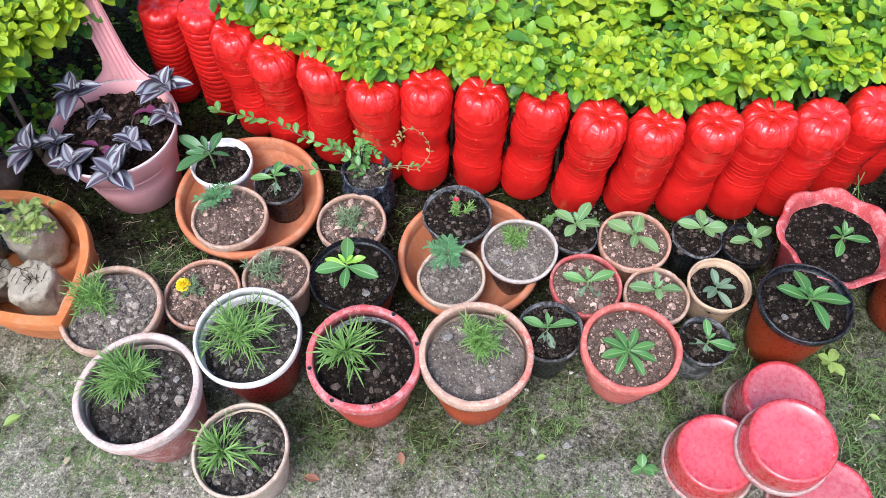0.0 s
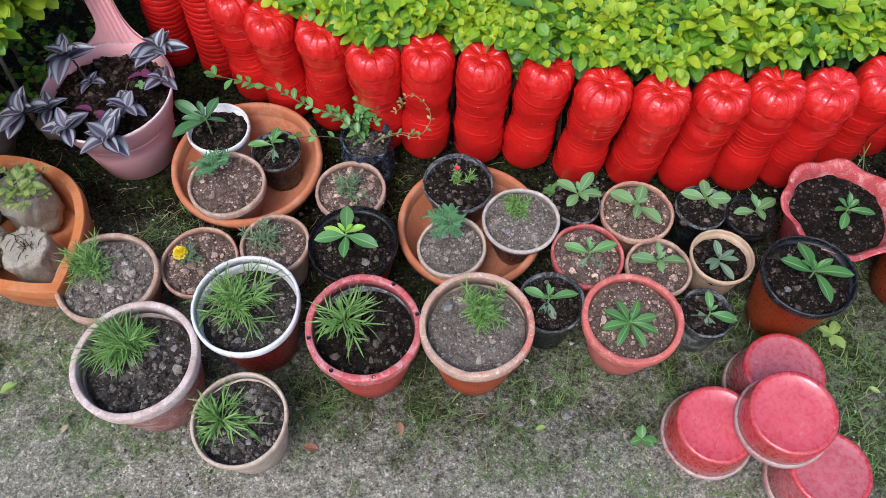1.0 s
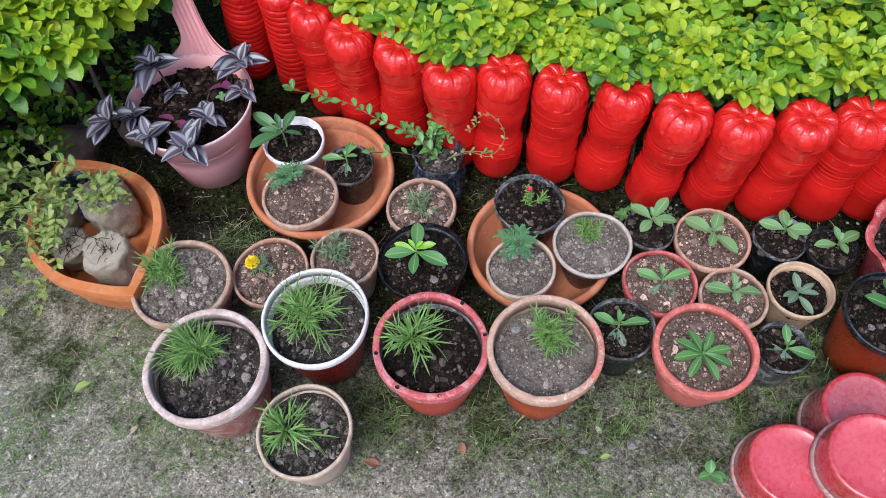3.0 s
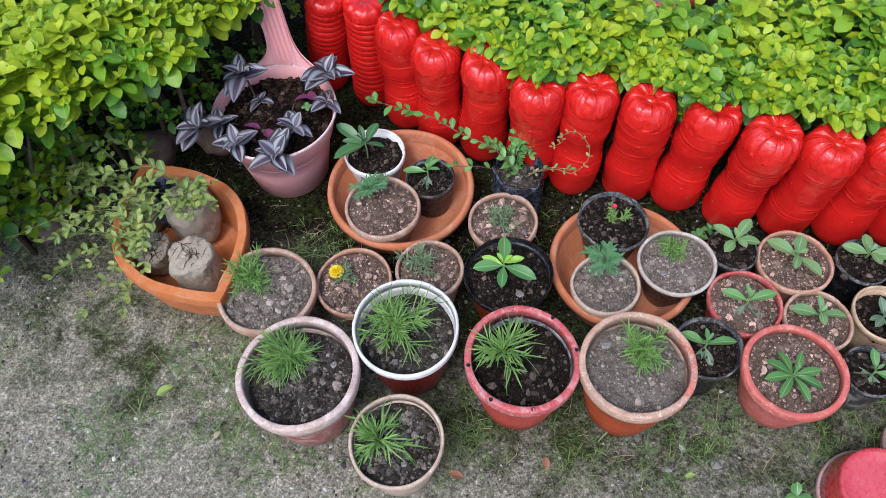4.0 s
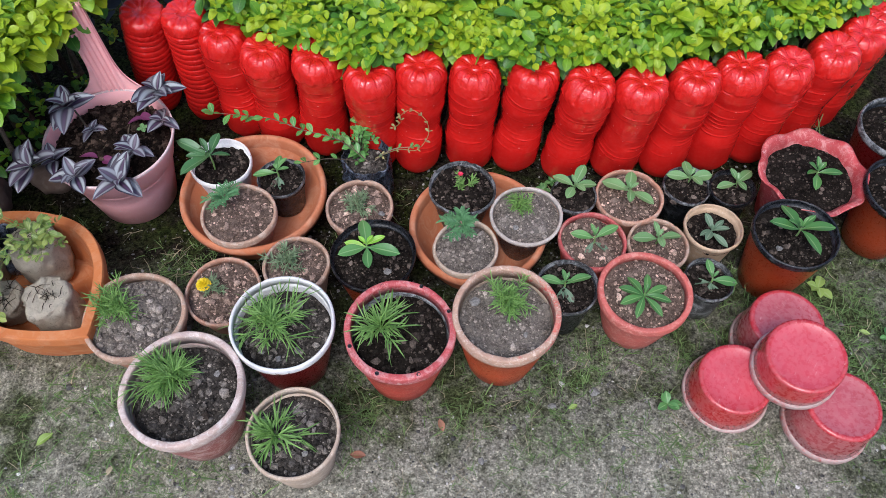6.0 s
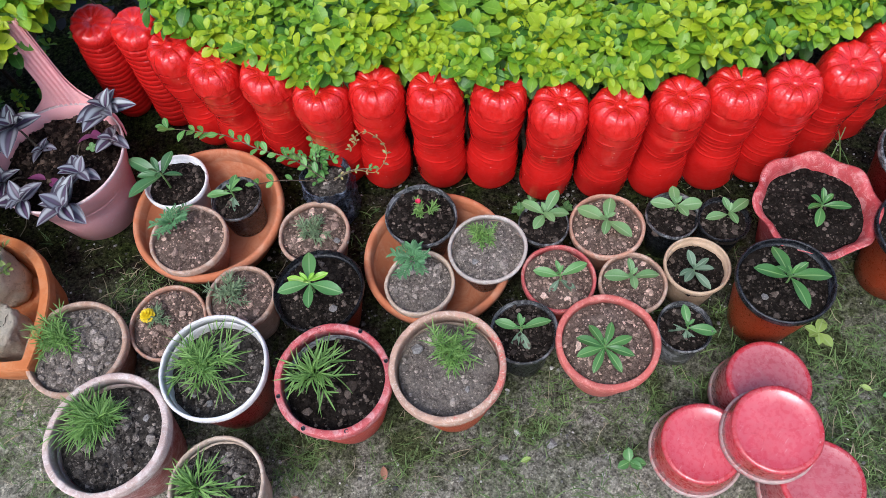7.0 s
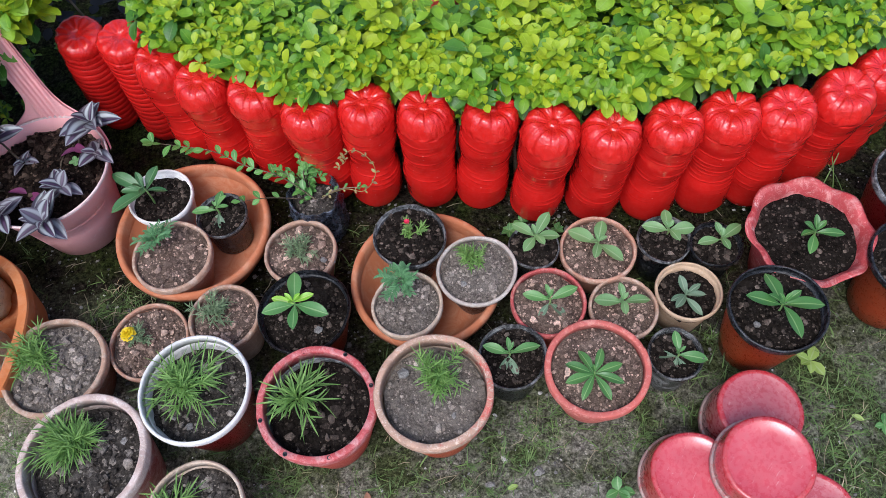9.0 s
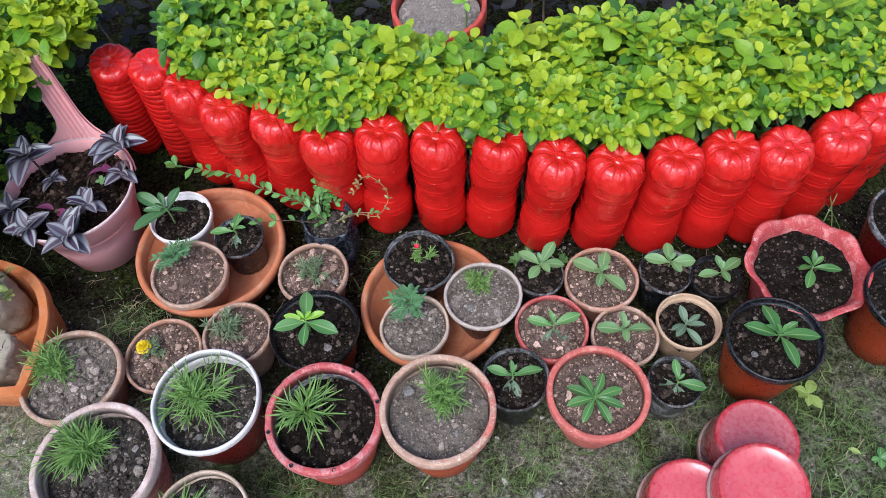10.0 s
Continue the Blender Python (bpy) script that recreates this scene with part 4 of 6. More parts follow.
# base x, y, standing height z; rim height h, rim radius R
# x, y, z, h, R, base/R, lip, rim height, body, rim, inner, soil, soil depth, clods
POTS = dict(
    a=(-0.425, 0.533, 0, 0.183, 0.1055, 0.68, 0.0115, 0.026, M_PINKRED, M_PINKWHITE, M_PINKWHITE, S_MID, 0.036, 260),
    b=(-0.257, 0.642, 0, 0.180, 0.0955, 0.66, 0.0060, 0.018, M_DARKRED, M_WHITE, M_WHITE, S_MID, 0.040, 230),
    c=(-0.243, 0.448, 0, 0.148, 0.081, 0.70, 0.0060, 0.016, M_BEIGE, M_BEIGE, M_BEIGE, S_MID, 0.026, 230),
    d=(-0.048, 0.605, 0, 0.185, 0.0995, 0.66, 0.0120, 0.024, M_CORAL, M_CORALRIM, M_INNERDARK, S_DARK, 0.036, 170),
    e=(0.145, 0.616, 0, 0.192, 0.098, 0.66, 0.0110, 0.026, M_ORANGE, M_PATCHRIM, M_BEIGE, S_GREY, 0.033, 190),
    f=(0.422, 0.660, 0, 0.140, 0.0890, 0.66, 0.0110, 0.022, M_SALMON, M_SALMON, M_SALMON, S_BROWN, 0.016, 200),
    g=(-0.543, 0.716, 0, 0.118, 0.095, 0.70, 0.0090, 0.020, M_TANBODY, M_TAN, M_TAN, S_GREY, 0.018, 280),
    h=(-0.384, 0.764, 0, 0.097, 0.076, 0.66, 0.0060, 0.014, M_TANBODY, M_TANRIM, M_TANBODY, S_BROWN, 0.012, 210),
    i=(-0.239, 0.795, 0, 0.123, 0.066, 0.68, 0.0070, 0.016, M_BEIGE, M_TAN, M_TAN, S_BROWN, 0.012, 180),
    j=(-0.088, 0.790, 0, 0.145, 0.0835, 0.66, 0.0045, 0.014, M_RUST, M_BLACK, M_BLACK, S_DARK, 0.022, 200),
    k=(-0.1105, 0.932, 0, 0.108, 0.0710, 0.66, 0.0070, 0.016, M_TANBODY, M_TAN, M_TANRIM, S_BROWN, 0.014, 170),
    bw=(-0.396, 1.064, 0.016, 0.124, 0.065, 0.66, 0.0050, 0.014, M_WHITEGREY, M_WHITE, M_WHITE, S_DARK, 0.020, 120),
    bk=(-0.272, 1.021, 0.016, 0.111, 0.051, 0.78, 0.0025, 0.010, M_BLACK, M_SMOKE, M_BLACK, S_DARK, 0.012, 110),
    bt=(-0.355, 0.929, 0.016, 0.122, 0.077, 0.66, 0.0070, 0.018, M_TANBODY, M_TAN, M_TAN, S_BROWN, 0.012, 150),
    l=(0.104, 0.933, 0.018, 0.145, 0.0690, 0.60, 0.0035, 0.012, M_BLACK, M_SMOKE, M_BLACK, S_DARK, 0.014, 170),
    m=(0.096, 0.804, 0.018, 0.120, 0.0665, 0.66, 0.0065, 0.016, M_TAN, M_BEIGE, M_TAN, S_GREY, 0.012, 210),
    n=(0.226, 0.860, 0.018, 0.134, 0.074, 0.58, 0.0065, 0.010, M_BLACK, M_DUSTRIM, M_TAN, S_GREY, 0.012, 220),
    o=(0.336, 0.911, 0, 0.119, 0.048, 0.74, 0.0025, 0.010, M_BLACK, M_SMOKE, M_BLACK, S_DARK, 0.010, 90),
    p=(0.457, 0.907, 0, 0.104, 0.0720, 0.66, 0.0065, 0.016, M_TANBODY, M_TANRIM, M_TANRIM, S_BROWN, 0.013, 190),
    q=(0.580, 0.914, 0, 0.116, 0.0505, 0.74, 0.0025, 0.010, M_BLACK, M_SMOKE, M_BLACK, S_DARK, 0.014, 90),
    r=(0.672, 0.896, 0, 0.120, 0.048, 0.74, 0.0025, 0.010, M_BLACK, M_BLACK, M_BLACK, S_DARK, 0.016, 80),
    s=(0.352, 0.797, 0, 0.117, 0.069, 0.66, 0.0065, 0.016, M_CORAL, M_REDSMALL, M_REDSMALL, S_BROWN, 0.013, 190),
    t=(0.489, 0.786, 0, 0.100, 0.0630, 0.66, 0.0065, 0.014, M_TANBODY, M_TAN, M_TAN, S_BROWN, 0.012, 170),
    u=(0.608, 0.808, 0, 0.112, 0.0595, 0.70, 0.0050, 0.012, M_CREAM, M_CREAM, M_CREAM, S_DARK, 0.026, 80),
    v=(0.280, 0.693, 0, 0.128, 0.061, 0.72, 0.0030, 0.012, M_BLACK, M_SMOKE, M_BLACK, S_DARK, 0.016, 120),
    w=(0.565, 0.690, 0, 0.108, 0.049, 0.74, 0.0025, 0.010, M_SMOKE, M_SMOKE, M_BLACK, S_DARK, 0.014, 70),
    x=(0.731, 0.739, 0, 0.178, 0.083, 0.68, 0.0050, 0.016, M_RUST, M_BLACK, M_BLACK, S_DARK, 0.022, 190),
    z=(0.992, 0.815, 0, 0.178, 0.084, 0.68, 0.0050, 0.016, M_RUST, M_BLACK, M_BLACK, S_DARK, 0.022, 150),
    zz=(1.048, 0.976, 0, 0.175, 0.087, 0.66, 0.0060, 0.016, M_DARKRED, M_SMOKE, M_BLACK, S_DARK, 0.024, 150),
)
LABELS = dict(
    a="chalky pink pot with worn rim and a feathery green plant", b="dark red pot with white rim and a feathery green plant",
    c="beige plastic pot of dark clods with a feathery plant", d="coral red pot with holes in its rim and narrow-leaved plant",
    e="orange-red pot with tan rim and a feathery green tuft", f="salmon pink pot of brown soil with eight-leaved seedling",
    g="tan pot of grey clods with a leaning feathery plant", h="small orange-tan pot with one yellow flower",
    i="small tan pot with a grey-green needle-leaved seedling", j="black-rimmed rust pot with a bright broad-leaved seedling",
    k="small terracotta-tan pot with a tiny needle-leaved seedling", bw="white plastic pot with a leaning seedling, in a terracotta bowl",
    bk="smoky thin plastic pot with a seedling, in a terracotta bowl", bt="tan pot with a fern-leaved seedling, in a terracotta bowl",
    l="black plastic pot with a small red-budded plant", m="tan pot of grey soil with a blue-green fern-leaved seedling",
    n="dark pot with pale dusty rim and a tiny seedling", o="small black nursery pot with a pale green seedling",
    p="orange-tan pot of brown soil with a pale green seedling", q="small black nursery pot with a four-leaved seedling",
    r="small black nursery pot of dark soil with tiny seedling", s="worn red pot of brown soil with a seedling",
    t="tan pot of brown soil with a four-leaved seedling", u="cream plastic pot half full of dark soil with grey-green seedling",
    v="black nursery pot with a two-tone seedling", w="smoky grey plastic pot with a drooping grey-green seedling",
    x="rust-brown pot with black rim and a light-veined seedling", z="rust-brown pot with black rim standing on bare ground",
    zz="dark red pot with scuffed black rim and a small plant",
)
# plant foot x, y
PLANT = dict(
    a=(-0.450, 0.560), b=(-0.276, 0.654), c=(-0.273, 0.446), d=(-0.082, 0.618), e=(0.154, 0.640), g=(-0.574, 0.734), h=(-0.405, 0.774), i=(-0.256, 0.807),
    j=(-0.098, 0.791), k=(-0.114, 0.933), l=(0.104, 0.943), m=(0.092, 0.830), bt=(-0.381, 0.953), n=(0.220, 0.882), bw=(-0.412, 1.058), bk=(-0.278, 1.026),
    o=(0.339, 0.928), p=(0.456, 0.911), q=(0.589, 0.930), r=(0.681, 0.904), s=(0.354, 0.795), t=(0.486, 0.791), u=(0.599, 0.797), v=(0.274, 0.696), w=(0.568, 0.687),
    x=(0.733, 0.737), f=(0.413, 0.645), z=(0.99, 0.82), zz=(1.07, 0.985),
)
BROAD = dict(
    j=([(95, 58), (-20, 62), (200, 54), (-88, 48), (15, 36), (168, 40)], L_VINCA, (), 0.045),
    o=([(60, 50), (150, 45), (235, 40), (-5, 42), (-60, 30)], L_VINCA_PALE, (), 0.02),
    p=([(150, 56), (80, 44), (-40, 52), (-105, 36)], L_VINCA_PALE, (), 0.03),
    q=([(90, 42), (172, 44), (5, 46), (-70, 32)], L_VINCA_PALE, (), 0.02),
    r=([(35, 46), (190, 40), (110, 28), (-80, 30)], L_VINCA_PALE, (), 0.02),
    s=([(20, 50), (170, 46), (100, 24), (-45, 36), (-130, 32)], L_VINCA, (3, 4), 0.03),
    t=([(0, 46), (170, 46), (95, 30), (-95, 32)], L_VINCA_PALE, (), 0.03),
    u=([(110, 34), (30, 30), (-15, 32), (-60, 40), (-125, 36), (200, 30)], L_VINCA_DULL, (), 0.015),
    v=([(10, 52), (165, 44), (-70, 36), (-120, 34), (90, 24)], L_VINCA, (2, 3), 0.02),
    w=([(100, 36), (-10, 46), (170, 42), (-60, 42), (-110, 38)], L_VINCA, (2, 3, 4), 0.018),
    x=([(95, 58), (-5, 60), (170, 62), (-70, 58), (30, 32), (150, 28)], L_VARIEG, (), 0.03),
    f=([(20, 48), (65, 44), (115, 44), (160, 48), (200, 48), (245, 46), (-65, 48), (-20, 46)], L_VARIEG, (), 0.03),
    bw=([(150, 70), (70, 50), (228, 72), (185, 44), (5, 38), (120, 34)], L_VINCA_DARK, (), 0.05),
    bk=([(180, 46), (75, 38), (35, 32), (240, 30), (-75, 36), (-5, 26)], L_VINCA, (3, 4), 0.03),
)
FEATHER = dict(a=(0.079, 66), b=(0.082, 58), c=(0.084, 24), d=(0.080, 24), e=(0.066, 52), g=(0.066, 46), zz=(0.055, 18))
LEAN = dict(a=(-0.25, 0.0), c=(-0.25, 0.0), g=(-0.30, 0.1), b=(-0.05, 0.05))
TINY = dict(h=(0.034, 18), i=(0.046, 28), k=(0.046, 24), l=(0.036, 13), n=(0.046, 26))

for seed, (key, spec) in enumerate(POTS.items()):
    x, y, z, h, R, taper, lip, rimh, body, rim, inner, soil, depth, clods = spec
    rng = np.random.default_rng(100 + seed)
    H = h - z
    thing = empty_thing("potted_plant", (x, y, z), LABELS[key], "potted plant", "potted plants on the ground")
    pot_parts(thing, H, R, R * taper, lip, rimh, body, rim, inner, rng, holes=8 if key == "d" else 0)
    rs = (R - lip) - (R - R * taper) * (depth / H) + 0.003
    big = 0.0049 if key in ("a", "b", "c", "g") else 0.0040
    soil_part(thing, rs, H - depth, soil, rng, clods, big, 0.004, lumps={"a": 70, "b": 55, "c": 60, "d": 35, "g": 60, "e": 14, "m": 6, "n": 6, "x": 16, "j": 15, "f": 22, "k": 18, "h": 18, "i": 16}.get(key, 12))
    px, py = PLANT[key][0] - x, PLANT[key][1] - y
    zs = H - depth + 0.003
    if key in BROAD:
        leaves, mat, dull, lift = BROAD[key]
        broad_plant(thing, px, py, zs, max(H + lift - 0.012, zs + 0.02), leaves, mat, rng, dull, lift)
    elif key in FEATHER:
        r, n = FEATHER[key]
        feathery_plant(thing, px, py, zs + 0.012, r, n, rng, L_NEEDLE, {"d": 0.0029, "c": 0.0030, "b": 0.0024}.get(key, 0.0021), {"a": 44, "b": 60, "e": 66}.get(key, 48), LEAN.get(key, (0.0, 0.0)), key in ("e", "g"))
    elif key in TINY:
        r, n = TINY[key]
        feathery_plant(thing, px, py, zs + 0.004, r, n, rng, L_PALE if key in "ikh" else L_NEEDLE, 0.0030 if key == "l" else 0.0022, 40)
    elif key in ("m", "bt"):
        pinnate_plant(thing, px, py, zs + (0.034 if key == "m" else 0.018), 0.050 if key == "m" else 0.042, 20 if key == "m" else 17, rng)
    if key == "h":
        g = Geo()
        for ring, cnt in ((0, 13), (1, 11), (2, 8), (3, 5)):
            for q in range(cnt):
                V, F, uv = leaf_grid(0.75, 5, 2, 0.1, 0.25, 0.74, 0.5)
                g.add(place(V, (-0.036, 0.012, 0.108 + 0.002 * ring), q * 360 / cnt + 17 * ring, 8 + 22 * ring, 0.0150 - 0.0024 * ring, rng.uniform(-20, 20)), F, 0, uv)
        g.part("flower", [M_YELLOW], thing, "bright yellow double flower")
        g = Geo()
        V, F = tube([(px, py, zs), (-0.034, 0.012, 0.095), (-0.036, 0.012, 0.108)], [0.0012] * 3)
        g.add(V, F)
        g.part("flower_stalk", [M_STEM], thing)
    if key == "l":
        g = Geo()
        for q in range(7):
            V, F, uv = leaf_grid(0.7, 4, 2, 0.2, 0.1, 0.6, 0.7)
            g.add(place(V, (px - 0.003, py + 0.006, zs + 0.03), q * 51, 45, 0.008), F, 0, uv)
        g.part("flower_bud", [M_MAGENTA], thing, "small magenta-red flower bud")

# loose stones and scraps lying on the pots' soil
for x, y, z, s, mat in ((-0.066, 0.914, 0.098, 0.0085, S_STONE), (-0.063, 0.757, 0.126, 0.0085, S_STONE), (-0.047, 0.910, 0.097, 0.006, S_STONE), (0.095, 0.655, 0.163, 0.011, S_STONE), (-0.020, 0.600, 0.152, 0.010, S_DARK), (-0.035, 0.575, 0.151, 0.010, S_DARK), (-0.27, 0.585, 0.143, 0.009, S_STONE), (-0.235, 0.600, 0.143, 0.007, S_STONE), (-0.39, 0.49, 0.150, 0.008, S_DARK), (0.20, 0.835, 0.124, 0.007, S_STONE), (0.175, 0.580, 0.162, 0.006, S_STONE), (0.695, 0.715, 0.160, 0.007, S_STONE), (0.775, 0.760, 0.160, 0.006, S_STONE), (-0.375, 0.565, 0.150, 0.007, S_STONE), (-0.300, 0.602, 0.143, 0.006, S_STONE), (-0.210, 0.470, 0.126, 0.007, S_DARK), (-0.225, 0.415, 0.126, 0.006, S_STONE)):
    g = Geo()
    clod(g, np.random.default_rng(int(abs(x * y) * 1e5)), 0, 0, 0, s, 0, 0.6)
    ob = g.part("stone", [mat], smooth=False)
    ob.matrix_world = pose(x, y, z + 0.2 * s)
    tagged(ob, "small loose stone lying on potting soil" if mat is S_STONE else "black charred lump lying on dark soil", "stone", "stones in the pots")

# fluted red pot with a scalloped rim
rng = np.random.default_rng(7)
YX, YY, YH, YR = 0.828, 0.892, 0.162, 0.110
scallop = empty_thing("potted_plant", (YX, YY, 0), "faded red scalloped pot of dark soil with a seedling", "potted plant", "potted plants on the ground")


def lobed(r, z, a):
    k = max(0.0, (z / YH) - 0.35) / 0.65
    s = math.cos(8 * a + 0.9) * (0.65 + 0.35 * math.cos(a - 3.6))
    return r * (1 + 0.045 * k * s), z + 0.006 * k * k * math.cos(8 * a + 0.9 + 1.2)


prof = [(0, 0), (0.062, 0), (0.066, 0.004), (0.076, 0.06), (0.088, 0.115), (0.095, 0.145), (0.103, 0.156), (YR, 0.158), (YR + 0.001, 0.161), (YR - 0.003, YH), (0.099, YH - 0.004), (0.092, 0.150), (0.086, 0.12), (0.070, 0.03), (0.0, 0.012)]
V, F = lathe(prof, 128, 0.001, 4.0, True, lobed)
flare = set(range(5, 10))
flared = rows_part("pot", V, F, len(prof), set(range(len(prof))) - flare, [M_WAVY], scallop)
rows_part("rim", V, F, len(prof), flare, [M_WAVY], flared)
soil_part(scallop, 0.091, 0.136, S_DARK, rng, 230, 0.0036, 0.004, lambda r, z, a: (1 + 0.04 * math.cos(8 * a + 0.9) * (0.65 + 0.35 * math.cos(a - 3.6)), 0))
broad_plant(scallop, 0.006, -0.006, 0.14, 0.168, [(170, 32), (85, 28), (-10, 46), (-110, 44), (205, 36), (40, 24)], L_VARIEG, rng)

# red-rimmed pot behind the hedge
back = empty_thing("potted_plant", (0.150, 1.425, 0), "red-rimmed pot of pale grey soil standing behind the hedge", "potted plant")
pot_parts(back, 0.34, 0.100, 0.07, 0.010, 0.03, M_CORAL, M_CORAL, M_CORAL, rng)
soil_part(back, 0.085, 0.318, soil_mat("pale_soil", (0.20, 0.175, 0.15), (0.32, 0.285, 0.25), (0.38, 0.345, 0.31), 0.25), rng, 200, 0.004, 0.003)
broad_plant(back, 0.055, -0.055, 0.325, 0.39, [(120, 30), (200, 26), (40, 28), (-80, 30), (160, 22)], L_VINCA_BRIGHT, rng)


# ---- terracotta bowls ----
def bowl(x, y, h, R, mat, seed, label):
    rb = R * 0.74
    prof = [(0, 0), (rb - 0.004, 0), (rb, 0.003), (rb + (R - rb) * 0.55, h * 0.45), (R - 0.008, h * 0.78), (R - 0.001, h - 0.022), (R, h - 0.010), (R - 0.002, h - 0.003), (R - 0.006, h), (R - 0.011, h - 0.001), (R - 0.014, h - 0.006), (R - 0.016, h - 0.03), (rb + (R - rb) * 0.4 - 0.012, h * 0.4), (rb - 0.012, 0.018), (rb - 0.022, 0.0145), (0, 0.014)]
    V, F = lathe(prof, 96, 0.0022, seed)
    ob = empty_thing("bowl", (x, y, 0), label, "bowl", "terracotta bowls")
    lip = set(range(4, 11))
    body = rows_part("bowl_body", V, F, len(prof), set(range(len(prof))) - lip, [mat], ob)
    rows_part("rim", V, F, len(prof), lip, [mat], body)
    return ob


bowl(-0.332, 1.003, 0.100, 0.155, M_TERRA, 2.0, "large weathered terracotta bowl holding three small pots")
bowl(0.130, 0.865, 0.106, 0.142, M_TERRA, 9.0, "dusty terracotta bowl crowded with three small pots")


# ---- leaf-shaped terracotta planter with dried root balls ----
TX, TY, TA = -0.750, 0.826, 130.9
tray = empty_thing("planter", (TX, TY, 0), "orange terracotta leaf-shaped planter holding dried root balls", "planter", turn=TA)


def vesica(scale_u, scale_v, z, n=144):
    pts = []
    for q in range(n):
        ph = 2 * math.pi * q / n
        u = -math.cos(ph)
        v = math.copysign((1 - u * u), math.sin(ph)) if abs(math.sin(ph)) > 1e-6 else 0.0
        pts.append((0.199 * scale_u * u, 0.133 * scale_v * v, z))
    return pts


g = Geo()
rings = [(0.80, 0.84, 0.0), (0.82, 0.86, 0.003), (0.90, 0.92, 0.06), (0.955, 0.965, 0.094), (1.0, 1.0, 0.100), (1.0, 1.0, 0.122), (0.99, 0.985, 0.126), (0.880, 0.865, 0.126), (0.865, 0.85, 0.122), (0.80, 0.80, 0.06), (0.70, 0.74, 0.018), (0.5, 0.5, 0.014)]
V, F, n = [], [], 144
for ru, rv, z in rings:
    V += vesica(ru, rv, z)
RF = []
for i in range(len(rings) - 1):
    for j in range(n):
        k = (j + 1) % n
        (RF if 3 <= i < 8 else F).append((i * n + j, i * n + k, (i + 1) * n + k, (i + 1) * n + j))
F.append(tuple((len(rings) - 1) * n + j for j in range(n)))
F.append(tuple(reversed(range(n))))
V = np.array(V)
for q in range(len(V)):
    V[q] += 0.0016 * np.array((wob(*V[q], 18, 1), wob(*V[q], 18, 2), wob(*V[q], 18, 3)))
g.add(V, F)
g.part("tray_body", [M_TERRA2], tray, smooth=False)
g = Geo()
g.add(V[3 * n:9 * n], [tuple(q - 3 * n for q in f) for f in RF])
g.part("rim", [M_TERRA2], tray, smooth=False)


def root_ball(x, y, z, r, h, seed, label, mat=M_SACK, lean=(0, 0)):
    rng = np.random.default_rng(seed)
    g = Geo()
    prof = [(0, 0), (r * 0.82, 0.0), (r * 0.97, h * 0.12), (r * 1.0, h * 0.45), (r * 0.99, h * 0.80), (r * 0.97, h * 0.93), (r * 0.90, h * 0.99), (r * 0.5, h * 0.985), (0, h * 0.96)]
    prof = [(a * (1 - s) + c * s, b * (1 - s) + d * s) for (a, b), (c, d) in zip(prof, prof[1:]) for s in (0, 0.34, 0.67)]
    V, F = lathe(prof, 60, 0, 0, False)
    for q in range(len(V)):
        k = 0.007 * wob(*V[q], 24, seed) + 0.004 * wob(*V[q], 60, seed) + 0.010 * min(0.0, wob(*V[q], 95, seed) + 0.12)
        V[q][:2] *= 1 + k / r
        V[q][2] += 0.35 * k
    g.add(V, F)
    for _ in range(160):
        a, rr = rng.uniform(0, 6.28), r * 0.9 * math.sqrt(rng.uniform())
        clod(g, rng, rr * math.cos(a), rr * math.sin(a), h * 0.965, 0.0008 + rng.exponential(0.0016))
    for _ in range(22):
        a, rr = rng.uniform(0, 6.28), r * 0.7 * math.sqrt(rng.uniform())
        p = np.array((rr * math.cos(a), rr * math.sin(a), h * 0.985))
        b = rng.uniform(0, 6.28)
        e = p + np.array((math.cos(b), math.sin(b), 0)) * rng.uniform(0.008, 0.03)
        V, F = tube([p, 0.5 * (p + e) + (0, 0, rng.uniform(0.002, 0.008)), e], [0.0008, 0.0007, 0.0004], 5)
        g.add(V, F, 1)
    ob = new("root_ball", g.mesh("root_ball", [mat, M_BARK]))
    ob.matrix_world = pose(x, y, z, *lean, seed * 40)
    return tagged(ob, label, "root ball", "dried root balls")


root_ball(-0.755, 0.892, 0.018, 0.050, 0.120, 1, "dried clay-coloured root ball standing in the terracotta planter")
root_ball(-0.709, 0.768, 0.018, 0.046, 0.112, 2, "cracked grey root ball with dead roots in the planter")
root_ball(-0.816, 0.806, 0.020, 0.038, 0.080, 3, "grey-brown root ball leaning under trailing vine", lean=(0, -12))

root_ball(-0.872, 0.885, 0.020, 0.032, 0.100, 4, "grey root ball half hidden by trailing vine", lean=(8, -6))


